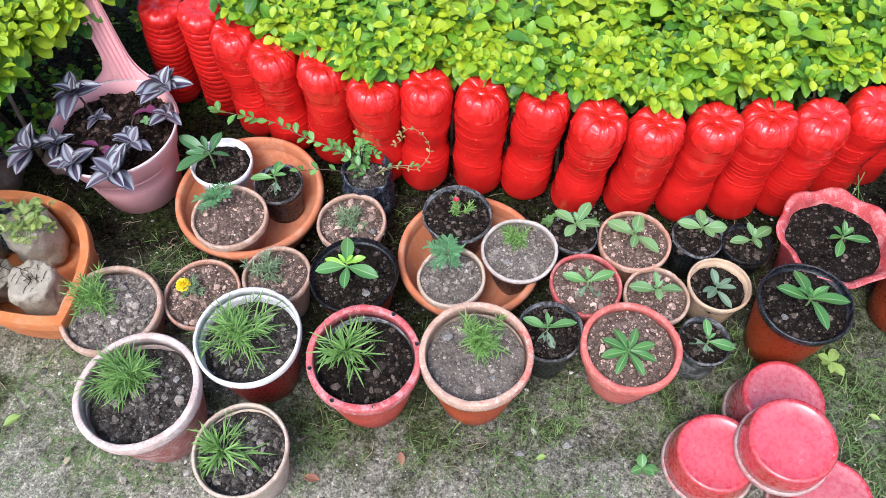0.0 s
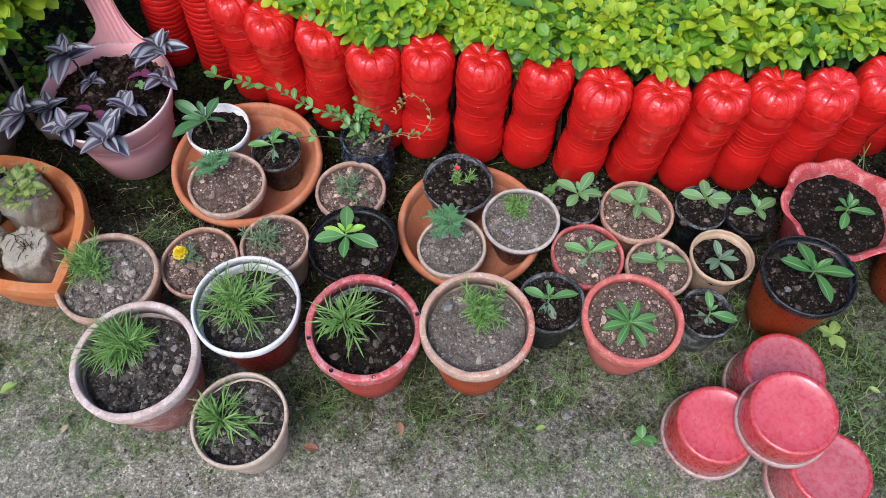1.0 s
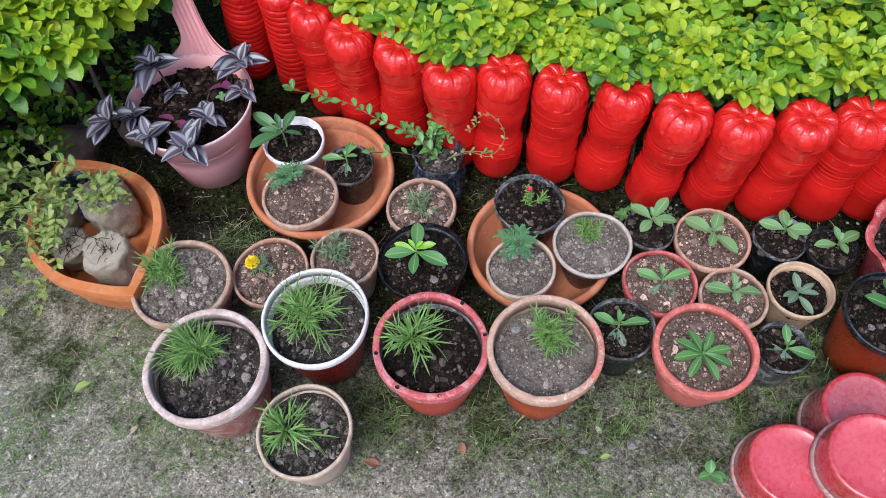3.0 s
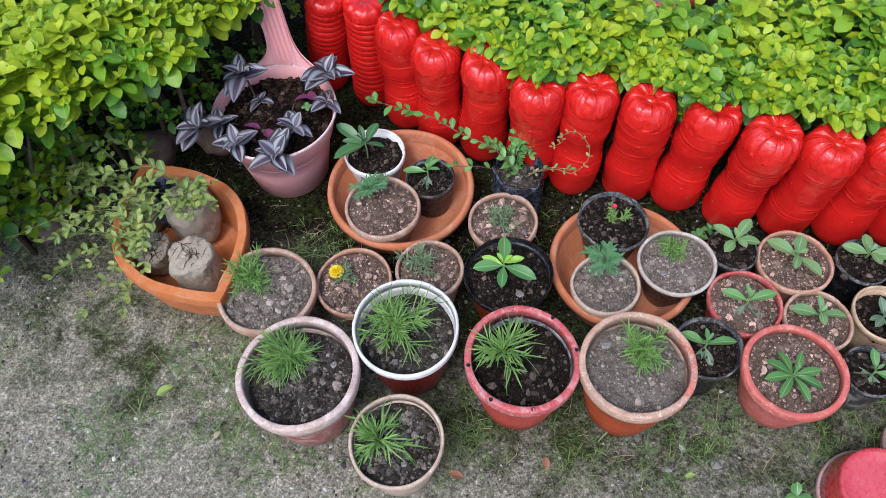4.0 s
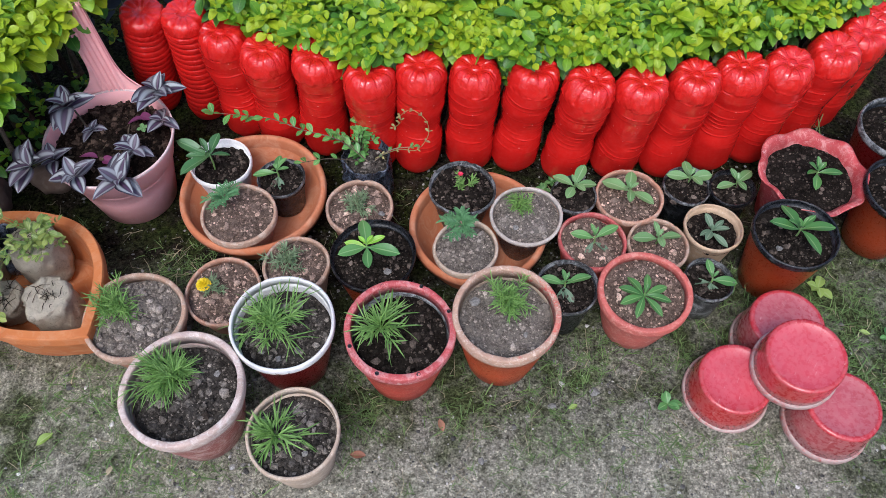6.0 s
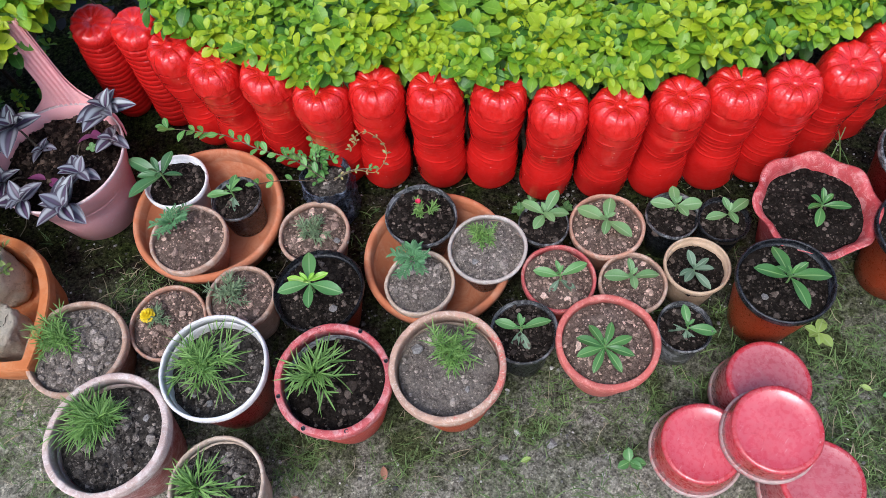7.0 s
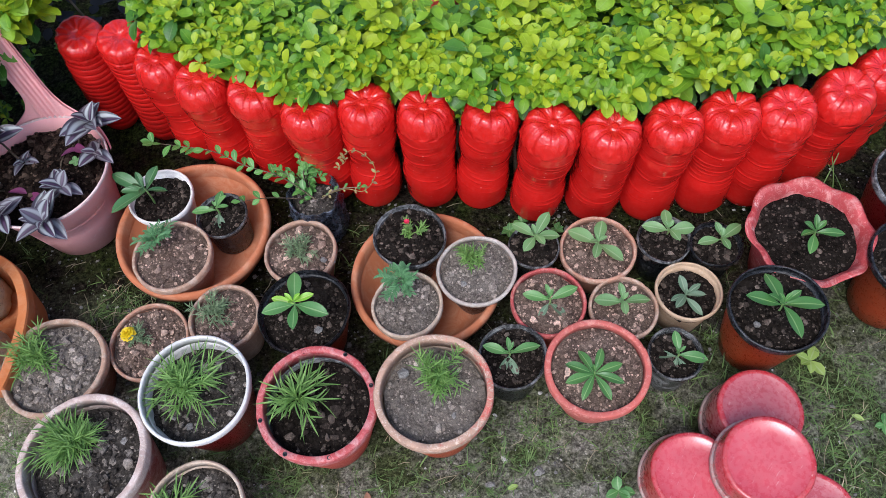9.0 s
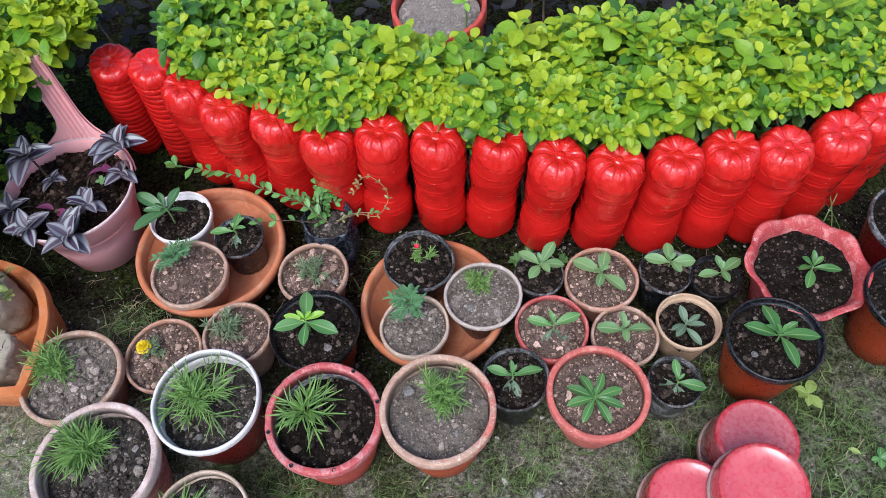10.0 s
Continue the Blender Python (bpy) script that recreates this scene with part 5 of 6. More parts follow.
def crumpled_bag(x, y, z, r, h, seed, label):
    g = Geo()
    prof = [(0, 0), (r * 0.8, 0), (r, 0.006), (r * 1.02, h * 0.3), (r, h * 0.6), (r * 1.02, h * 0.85), (r * 0.98, h), (r * 0.95, h - 0.002), (r * 0.92, h * 0.82), (r * 0.9, h * 0.75)]
    prof = [(a * (1 - s) + c * s, b * (1 - s) + d * s) for (a, b), (c, d) in zip(prof, prof[1:]) for s in (0, 0.25, 0.5, 0.75)]
    V, F = lathe(prof, 64, 0, 0, False)
    for q in range(len(V)):
        cr = abs(wob(V[q][0], V[q][1], V[q][2] * 0.6, 48, seed)) + 0.5 * abs(wob(V[q][0], V[q][1], V[q][2], 110, seed))
        k = 0.011 * cr - 0.002 + 0.004 * wob(*V[q], 22, seed)
        V[q][:2] *= 1 + k / r
        V[q][2] += (0.006 * wob(V[q][0], V[q][1], 0, 45, seed)) if V[q][2] > h * 0.7 else 0
    g.add(V, F)
    ob = new("grow_bag", g.mesh("grow_bag", [M_BAG]))
    ob.matrix_world = pose(x, y, z)
    return tagged(ob, label, "grow bag")


crumpled_bag(-0.822, 0.915, 0.020, 0.030, 0.105, 5, "crumpled black polythene grow bag in the terracotta planter")


def leafy_branch(g, pts, rng, n, size, width=0.5, twig=0.0012, flip=0.0, spread=70):
    """A thin stem with opposite small leaves; the stem is slot 1."""
    P = [np.array(p, float) for p in pts]
    fine = []
    for i in range(len(P) - 1):
        a, b, c, d = P[max(i - 1, 0)], P[i], P[i + 1], P[min(i + 2, len(P) - 1)]
        for s in np.linspace(0, 1, 6, endpoint=False):
            fine.append(0.5 * (2 * b + (c - a) * s + (2 * a - 5 * b + 4 * c - d) * s * s + (3 * b - a - 3 * c + d) * s ** 3))
    fine.append(P[-1])
    V, F = tube(fine, list(np.linspace(twig, twig * 0.45, len(fine))), 5)
    g.add(V, F, 1)
    for q in range(n):
        f = (q + 0.6) / n * (len(fine) - 1)
        i = min(int(f), len(fine) - 2)
        p = fine[i] + (fine[i + 1] - fine[i]) * (f - i)
        d = fine[i + 1] - fine[i]
        az = math.degrees(math.atan2(d[1], d[0]))
        for sgn in (-1, 1):
            if rng.uniform() < 0.12:
                continue
            V, F, uv = leaf_grid(width, 5, 2, 0.15, rng.uniform(0, 0.35), 0.58, 0.75)
            g.add(place(V, p, az + sgn * rng.uniform(35, spread) + flip, rng.uniform(-5, 45), size * rng.uniform(0.65, 1.15), rng.uniform(-25, 25)), F, 0, uv)
    V, F, uv = leaf_grid(width, 5, 2, 0.15, 0.1, 0.55, 0.75)
    g.add(place(V, fine[-1], az, 20, size * 0.9), F, 0, uv)


# trailing vine over the planter
rng = np.random.default_rng(21)
vine = empty_thing("trailing_vine", (-0.80, 0.83, 0.13), "straggly olive-green vine trailing out of the planter", "vine")
g = Geo()
starts = [(-0.72, 0.88, 0.155), (-0.80, 0.78, 0.14), (-0.86, 0.90, 0.15), (-0.82, 0.85, 0.15)]
ends = [(-0.90, 0.72, 0.13), (-1.02, 0.73, 0.04), (-0.83, 0.66, 0.06), (-0.98, 0.80, 0.12), (-0.92, 0.98, 0.20), (-0.85, 0.80, 0.19), (-0.95, 0.88, 0.22), (-0.78, 0.72, 0.14), (-0.88, 0.86, 0.24), (-1.05, 0.84, 0.10), (-0.80, 0.88, 0.20), (-0.84, 0.70, 0.05), (-0.69, 0.86, 0.19), (-0.93, 0.66, 0.03), (-0.97, 0.92, 0.26)]
for q, e in enumerate(ends):
    s = np.array(starts[q % 4])
    e = np.array(e)
    mid = 0.5 * (s + e) + np.array((rng.normal(0, 0.02), rng.normal(0, 0.02), 0.035))
    o = np.array((-0.80, 0.83, 0.13))
    leafy_branch(g, [s - o, mid - o, e - o], rng, int(rng.integers(8, 13)), rng.uniform(0.016, 0.026), 0.55, 0.0010)
for q in range(16):
    s = np.array(starts[q % 4])
    e = s + np.array((rng.normal(-0.13, 0.07), rng.normal(-0.04, 0.08), rng.normal(0.01, 0.035)))
    e[2] = max(e[2], 0.05)
    mid = 0.5 * (s + e) + np.array((0, 0, 0.03))
    leafy_branch(g, [s - o, mid - o, e - o], rng, int(rng.integers(6, 10)), rng.uniform(0.014, 0.022), 0.55, 0.0009)
g.part("vine_growth", [L_OLIVE, L_OLIVE], vine)
g = Geo()
for q in range(10):
    a = rng.uniform(0, 6.28)
    leafy_branch(g, [(0.078, 0.05, 0.02), (0.078 + 0.02 * math.cos(a), 0.05 + 0.02 * math.sin(a), 0.035), (0.078 + 0.045 * math.cos(a), 0.05 + 0.045 * math.sin(a), 0.03)], rng, 3, 0.016, 0.5, 0.001)
g.part("shoot_tuft", [L_OLIVE, L_OLIVE], vine)

# ---- pink hanging pot with striped leaves ----
PX, PY, PH, PR = -0.606, 1.090, 0.200, 0.131
rng = np.random.default_rng(31)
pink = empty_thing("hanging_pot", (PX, PY, 0), "pink plastic hanging pot with ribbed handle and striped purple plant", "hanging pot")
g = Geo()
prof = [(0, 0), (0.080, 0), (0.084, 0.004), (0.100, 0.09), (0.108, 0.135), (0.113, 0.137), (0.126, 0.185), (PR, 0.195), (PR, PH), (PR - 0.003, PH + 0.001), (PR - 0.005, PH - 0.002), (0.120, 0.18), (0.100, 0.10), (0.078, 0.012), (0, 0.012)]
V, F = lathe(prof, 72, 0.001, 3.0)
g.add(V, F)
n = len(prof)
g.m = [1 if 7 <= (q % n) <= 9 else 0 for q in range(len(F))]
pbody = g.part("pot", [M_PINK, M_PINKLIP], pink)
soil_part(pink, 0.119, 0.172, soil_mat("crumbly_brown_soil", (0.008, 0.005, 0.004), (0.036, 0.024, 0.018), (0.065, 0.045, 0.033)), rng, 480, 0.0050, 0.032, lumps=110)
# back plate and handle: one sheet that narrows into a ribbed strap
g = Geo()
NS, NW = 36, 230
V, F = [], []
for side in (0, 1):
    for i in range(NS + 1):
        s = i / NS
        z = PH - 0.030 + 0.240 * s
        half = 0.027 + 0.088 * math.exp(-(s / 0.15) ** 1.5)
        cx = 0.0 - 0.028 * s
        for j in range(NW + 1):
            c = -1 + 2 * j / NW
            xx = cx + half * c
            arc = math.sqrt(max(PR ** 2 - min(abs(xx), PR * 0.98) ** 2, 0))
            flat = 0.128 + 0.030 * s
            k = min(1, s / 0.3)
            y = arc * (1 - k) + flat * k
            rib = 0.0050 * min(1.0, max(0.0, 0.6 + 1.1 * math.cos(c * half / 0.0052 * math.pi))) if abs(c * half) < 0.0262 else 0
            edge = 0.003 * (abs(c) > 0.96)
            V.append((xx, y - (rib + edge) * (1 if side == 0 else 0) + 0.004 * side, z))
na = (NS + 1) * (NW + 1)
for i in range(NS):
    for j in range(NW):
        a = i * (NW + 1) + j
        F.append((a, a + 1, a + NW + 2, a + NW + 1))
        F.append((na + a, na + a + NW + 1, na + a + NW + 2, na + a + 1))
for i in range(NS):
    for j in (0, NW):
        a, b = i * (NW + 1) + j, (i + 1) * (NW + 1) + j
        F.append((a, b, na + b, na + a))
for j in range(NW):
    a = NS * (NW + 1) + j
    F.append((a, a + 1, na + a + 1, na + a))
g.add(V, F)
g.part("handle", [M_PINK], pink, "ribbed pink plastic hanging strap")

STRIPE_MESH = []
for k in range(3):
    g = Geo()
    V, F, uv = leaf_grid(0.66, 10, 6, 0.20, 0.10 + 0.14 * k, 0.42, 0.72)
    g.add(V, F, 0, uv)
    STRIPE_MESH.append(g.mesh("leaf", [M_STRIPE]))
PURPLE_LEAF = Geo()
V, F, uv = leaf_grid(0.5, 8, 4, 0.3, 0.2, 0.42, 0.85)
PURPLE_LEAF.add(V, F, 0, uv)
PURPLE_LEAF = PURPLE_LEAF.mesh("leaf", [M_PURPLE])
ROSETTES = [(-0.668, 1.118, 0.262, 0.056, 8), (-0.500, 1.162, 0.242, 0.056, 7), (-0.732, 1.000, 0.232, 0.056, 7), (-0.568, 0.965, 0.205, 0.054, 8), (-0.637, 1.105, 0.205, 0.028, 5), (-0.546, 1.036, 0.212, 0.042, 6), (-0.655, 0.988, 0.205, 0.044, 7), (-0.705, 1.035, 0.200, 0.040, 5), (-0.500, 1.118, 0.205, 0.036, 4)]
for rx, ry, rz, size, n in ROSETTES:
    size, n = size * 1.08, n + 2
    g = Geo()
    sx, sy = PX + 0.55 * (rx - PX), PY + 0.55 * (ry - PY)
    V, F = tube([(sx - PX, sy - PY, 0.178), (0.5 * (sx + rx) - PX, 0.5 * (sy + ry) - PY, rz - 0.004), (rx - PX, ry - PY, rz - 0.006)], [0.0022, 0.002, 0.0018])
    g.add(V, F)
    shoot = g.part("shoot", [M_BARK], pink)
    base = rng.uniform(0, 360)
    out = math.degrees(math.atan2(ry - PY, rx - PX))
    for q in range(n):
        ring = q // 4
        ob = new("leaf", STRIPE_MESH[int(rng.integers(3))])
        ob.parent = shoot
        az = base + q * 222.5 * 0.5 + rng.uniform(-12, 12)
        el = 12 + 26 * ring + rng.uniform(-8, 12) - 14 * math.cos(radians(az - out))
        ob.matrix_basis = leaf_pose((rx - PX, ry - PY, rz + 0.003 * ring), az, el, size * (1.0 - 0.22 * ring) * rng.uniform(0.85, 1.12), rng.uniform(-15, 15), rng.uniform(0.9, 1.1))
for rx, ry, rz, az in ((-0.545, 1.135, 0.205, -30), (-0.535, 1.128, 0.203, 200), (-0.620, 1.035, 0.200, 170), (-0.612, 1.030, 0.198, -20)):
    ob = new("leaf", PURPLE_LEAF)
    ob.parent = pbody
    ob.matrix_basis = leaf_pose((rx - PX, ry - PY, rz), az, 15, 0.036, 20)
    tagged(ob, "deep purple leaf")
for q in range(7):
    g = Geo()
    a, r = rng.uniform(0, 6.28), rng.uniform(0.01, 0.05)
    p0 = np.array((0.02 + r * math.cos(a), r * math.sin(a), 0.195))
    p1 = p0 + np.array((rng.normal(0, 0.035), rng.normal(0, 0.035), 0.004))
    V, F = tube([p0, 0.5 * (p0 + p1) + (0, 0, 0.006), p1], [0.0016, 0.0015, 0.001])
    g.add(V, F)
    g.part("old_stem", [M_BARK], pink)

g = Geo()
V, F = tube([(0.070, 0.010, 0.185), (0.070, 0.010, 0.206)], [0.001, 0.0008], 5)
g.add(V, F)
for az in (20, 110, 205, 290):
    V, F, uv = leaf_grid(0.7, 6, 2, 0.1, 0.15, 0.55, 0.6)
    g.add(place(V, (0.070, 0.010, 0.206), az, 15, 0.013), F, 0, uv)
g.part("seedling", [L_VINCA_PALE], pink, "tiny pale green four-leaved seedling")

# ---- grow bag with a long arching twig ----
BX, BY = -0.088, 1.050
bag = empty_thing("bagged_plant", (BX, BY, 0), "black polythene bag with a long-twigged small-leaved shrub", "bagged plant")
cb = crumpled_bag(BX, BY, 0, 0.050, 0.125, 9, "")
cb.name = "bag"
cb.parent = bag
cb.matrix_basis = Matrix.Identity(4)
for key in ("label", "category"):
    if key in cb:
        del cb[key]
rng = np.random.default_rng(41)
soil_part(bag, 0.046, 0.094, S_MID, rng, 60, 0.006, 0.014)
g = Geo()


def bag_branch(pts, n, size):
    leafy_branch(g, [(x - BX, y - BY, z) for x, y, z in pts], rng, n, size, 0.56, 0.0015)


bag_branch([(-0.085, 1.045, 0.11), (-0.142, 1.065, 0.165), (-0.215, 1.093, 0.172), (-0.280, 1.130, 0.172), (-0.341, 1.146, 0.172), (-0.409, 1.158, 0.175)], 19, 0.024)
bag_branch([(-0.090, 1.045, 0.11), (-0.163, 1.029, 0.150), (-0.221, 1.020, 0.155)], 4, 0.020)
for q in range(16):
    a = rng.uniform(0, 6.28)
    r = rng.uniform(0.012, 0.045)
    bag_branch([(BX - 0.012, BY + 0.015, 0.10), (BX - 0.015 + 0.5 * r * math.cos(a), BY + 0.028 + 0.3 * r * math.sin(a), 0.145), (BX - 0.015 + 1.3 * r * math.cos(a), BY + 0.040 + 0.5 * r * math.sin(a), rng.uniform(0.14, 0.185))], 5, 0.016)
bag_branch([(-0.07, 1.04, 0.12), (-0.033, 1.037, 0.155), (0.012, 1.036, 0.16)], 4, 0.015)
tagged(g.part("branch_growth", [L_TWIG, M_BARK], bag), kind="stuff")
g = Geo()
leafy_branch(g, [(x - BX, y - BY, z) for x, y, z in [(-0.07, 1.045, 0.12), (-0.02, 1.040, 0.150), (0.018, 1.028, 0.158), (0.044, 1.040, 0.190), (0.040, 1.052, 0.222), (0.012, 1.062, 0.245), (-0.012, 1.058, 0.232), (-0.010, 1.064, 0.208), (-0.026, 1.060, 0.196)]], rng, 14, 0.010, 0.5, 0.0009)
g.part("dry_twig", [L_REDDISH, L_REDDISH], bag, "curled dry reddish twig with tiny leaves")


# ---- upturned red pots ----
def upturned(x, y, z, h, rt, rr, seed, label, tilt=(0, 0), side=None, bottom=None):
    side, bottom = side or M_OLD_RED, bottom or M_FADED_HAZED
    thing = empty_thing("upturned_pot", (x, y, z), label, "pot", "stack of upturned pots")
    thing.matrix_world = pose(x, y, z, tilt[0], tilt[1], 0) @ pose(0, 0, 0, 0, 0, seed * 57)
    g = Geo()
    prof = [(rr - 0.006, 0.016), (rr - 0.004, 0.017), (rt + (rr - rt) * 0.45, h * 0.45), (rt + 0.001, h - 0.006), (rt, h - 0.002), (rt - 0.003, h), (rt - 0.008, h - 0.0004), (rt - 0.011, h - 0.0022), (rt * 0.5, h - 0.0026), (0, h - 0.0024), (0, h - 0.006), (rt - 0.006, h - 0.007), (rr - 0.012, 0.016)]
    V, F = lathe(prof, 72, 0.0014, seed)
    g.add(V, F)
    n = len(prof)
    g.m = [(2 if (q % n) in (3, 4, 5) else (1 if 4 <= (q % n) < 9 else 0)) for q in range(len(F))]
    body = g.part("pot", [side, bottom, M_SCUFFED], thing)
    g = Geo()
    V, F = lathe([(rr - 0.006, 0.018), (rr - 0.001, 0.016), (rr, 0.012), (rr, 0.003), (rr - 0.002, 0.0), (rr - 0.010, 0.0), (rr - 0.012, 0.004), (rr - 0.011, 0.017)], 72, 0.0014, seed)
    g.add(V, F)
    g.part("rim", [M_RED_EDGE], body, "scuffed whitish rim")
    for q in range(2):
        mk = Geo()
        bx, by = 0.018, -0.012 - 0.007 * q
        V = np.array([(bx + sx * 0.011, by + sy * 0.0018, h - 0.0030 + sz * 0.0009) for sx in (-1, 1) for sy in (-1, 1) for sz in (0, 1)])
        mk.add(V, [(0, 1, 3, 2), (4, 6, 7, 5), (0, 4, 5, 1), (2, 3, 7, 6), (1, 5, 7, 3), (0, 2, 6, 4)])
        mk.part("embossed_mark", [bottom], body, smooth=False)
    mk = Geo()
    V, F = lathe([(0.0105, -0.001), (0.0108, 0.0004), (0.0117, 0.0004), (0.0120, -0.001)], 28)
    mk.add(V + (0.036, -0.016, h - 0.0026), F)
    mk.part("embossed_mark", [bottom], body)
    return thing


upturned(0.568, 0.494, 0, 0.094, 0.067, 0.081, 1, "upturned red plastic pot with scuffed whitish rim", (4, -4))
upturned(0.690, 0.586, 0, 0.104, 0.070, 0.081, 2, "upturned dusty faded red pot on the grass", (0, 0), M_DUSTY_RED, M_DUSTY_TOP)
upturned(0.738, 0.416, 0, 0.100, 0.067, 0.080, 3, "upturned faded red pot with chipped paint on the ground", (0, 0), M_DUSTY_RED, M_DUSTY_TOP)
upturned(0.664, 0.489, 0.104, 0.086, 0.068, 0.077, 4, "upturned glossy red pot lying on three other upturned pots", (5, -7))


# ---- hedges ----
def curve(points, x):
    xs, ys = zip(*points)
    return float(np.interp(x, xs, ys))


HEDGE_LEAF = [leaf_grid(0.56 + 0.04 * k, 12, 2, 0.12 + 0.04 * k, 0.06 + 0.10 * k, 0.60, 0.68, 0.05, 0.02, k * 1.3, 0.07) for k in range(4)]


def sprig(out, rng, p, axis_tilt, tilt_az, scale, gold, pairs=4):
    """A shoot tip with opposite pairs of leaves; out gets (origin, az, el, length, roll, wide, tone, kind)."""
    t = radians(axis_tilt)
    d = np.array((math.sin(t) * math.cos(radians(tilt_az)), math.sin(t) * math.sin(radians(tilt_az)), math.cos(t)))
    turn = rng.uniform(0, 180)
    for k in range(pairs):
        o = np.asarray(p) - d * (0.012 * k * scale)
        size = min(scale * (0.0185 + 0.0095 * k) * rng.uniform(0.75, 1.2), 0.050)
        el = (46, 28, 18, 8, -2)[k] + rng.uniform(-14, 14)
        for sgn in (0, 180):
            az = turn + 90 * k + sgn + rng.uniform(-18, 18)
            e = el - axis_tilt * 0.70 * math.cos(radians(az - tilt_az))
            young = gold - 0.20 * k + rng.normal(0, 0.27)
            tone = 0 if young > 0.27 else (1 if young > -0.30 else 2)
            out.append((o, az, e, size, rng.uniform(-22, 22), rng.uniform(0.85, 1.12), tone, int(rng.integers(4))))


def foliage(thing, leaves, picked, mats, one_mats):
    """Leaves as one mesh, the picked ones each an object."""
    g = Geo()
    cache = {}
    for q, (o, az, el, ln, roll, wide, tone, kind) in enumerate(leaves):
        V, F, uv = HEDGE_LEAF[kind]
        if q in picked and tone < 2:
            key = (kind, tone)
            if key not in cache:
                one = Geo()
                one.add(V, F, 0, uv)
                cache[key] = one.mesh("leaf", [one_mats[tone]])
            ob = new("leaf", cache[key])
            ob.parent = thing
            ob.matrix_basis = leaf_pose(o, az, el, ln, roll, wide)
        else:
            g.add(place(V, o, az, el, ln, roll, wide), F, tone, uv)
    return tagged(g.part("foliage", mats, thing), kind="stuff")


FRONT = [(-0.42, 1.37), (-0.385, 1.285), (-0.35, 1.260), (-0.285, 1.218), (-0.215, 1.170), (-0.15, 1.168), (-0.09, 1.112), (-0.03, 1.122), (0.05, 1.148), (0.12, 1.132), (0.18, 1.115), (0.21, 1.076), (0.31, 1.084), (0.41, 1.063), (0.495, 1.050), (0.55, 1.076), (0.63, 1.078), (0.69, 1.084), (0.785, 1.108), (0.842, 1.126), (0.90, 1.142), (0.962, 1.170), (1.05, 1.222), (1.15, 1.29), (1.40, 1.42)]
BACK = [(-0.42, 1.50), (-0.30, 1.50), (-0.10, 1.42), (0.02, 1.30), (0.25, 1.30), (0.45, 1.33), (0.65, 1.36), (0.85, 1.36), (1.0, 1.40), (1.2, 1.50), (1.4, 1.6)]
rng = np.random.default_rng(51)
hedge = empty_thing("hedge", (0, 0, 0), "clipped golden-green shrub hedge behind the red bottles", "hedge")
leaves, front_leaves = [], set()
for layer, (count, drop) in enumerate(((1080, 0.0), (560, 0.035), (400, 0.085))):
    for _ in range(count):
        x = rng.uniform(-0.40, 1.40)
        f, b = curve(FRONT, x), curve(BACK, x)
        if layer == 0:
            y = f + (b - f) * rng.uniform() ** 1.1
        else:
            y = f + 0.02 + (b - f) * rng.uniform(0, 1)
        d = y - f
        e = min(d, b - y)
        z = 0.372 + 0.030 * wob(x, y, 0, 7, 4) + 0.016 * wob(x, y, 0, 21, 9) + 0.05 * min(d, 0.25) - drop - 0.035 * math.exp(-(max(e, 0) / 0.03) ** 2) + rng.uniform(-0.012, 0.012)
        tilt = 50 * math.exp(-d / 0.045) + rng.uniform(0, 18)
        az = -90 + rng.uniform(-40, 40) if d < 0.08 else rng.uniform(0, 360)
        # lower layers get greener leaves, whose darker colour also paints shade in the gaps
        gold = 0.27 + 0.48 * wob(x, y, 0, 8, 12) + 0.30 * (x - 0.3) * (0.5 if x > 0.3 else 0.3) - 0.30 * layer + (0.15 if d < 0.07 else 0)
        n0 = len(leaves)
        big = 1.0 + 0.25 * max(0, wob(x, y, 0, 4, 30)) + (0.2 if b - y < 0.06 else 0)
        shoot = layer == 0 and d > 0.05 and rng.uniform() < 0.12
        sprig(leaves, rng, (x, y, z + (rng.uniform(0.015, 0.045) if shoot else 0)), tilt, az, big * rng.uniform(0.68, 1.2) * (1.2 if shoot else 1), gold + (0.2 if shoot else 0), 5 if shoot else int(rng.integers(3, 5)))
        if layer == 0 and d < 0.05 and -0.3 < x < 0.95 and len(front_leaves) < 300:
            front_leaves.update(range(n0, len(leaves)))
front_leaves = set(sorted(front_leaves)[:300])
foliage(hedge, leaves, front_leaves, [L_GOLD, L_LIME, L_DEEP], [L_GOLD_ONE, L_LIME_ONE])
g = Geo()
for _ in range(150):
    x = rng.uniform(-0.4, 1.35)
    f, b = curve(FRONT, x), curve(BACK, x)
    y = rng.uniform(f + 0.05, b - 0.02)
    z = 0.30
    V, F = tube([(x, y, -0.02), (x + rng.normal(0, 0.015), y + rng.normal(0, 0.015), 0.14), (x + rng.normal(0, 0.04), y + rng.normal(0, 0.03), z)], [0.005, 0.004, 0.002], 5)
    g.add(V, F)
tagged(g.part("branch_growth", [M_BARK], hedge), kind="stuff")

EDGE = [(0.55, -1.18), (0.65, -1.05), (0.745, -0.98), (0.817, -0.93), (0.86, -0.905), (0.912, -0.86), (0.945, -0.80), (0.985, -0.745), (1.03, -0.715), (1.07, -0.705), (1.11, -0.690), (1.174, -0.665), (1.217, -0.630), (1.258, -0.56), (1.35, -0.53), (1.55, -0.55)]
LOW_EDGE = [(0.70, -1.08), (0.85, -1.0), (0.979, -0.88), (1.069, -0.84), (1.166, -0.79), (1.30, -0.72), (1.55, -0.62)]
left = empty_thing("hedge", (-1.1, 1.1, 0), "taller golden-green shrub overhanging the pots", "hedge")
leaves = []


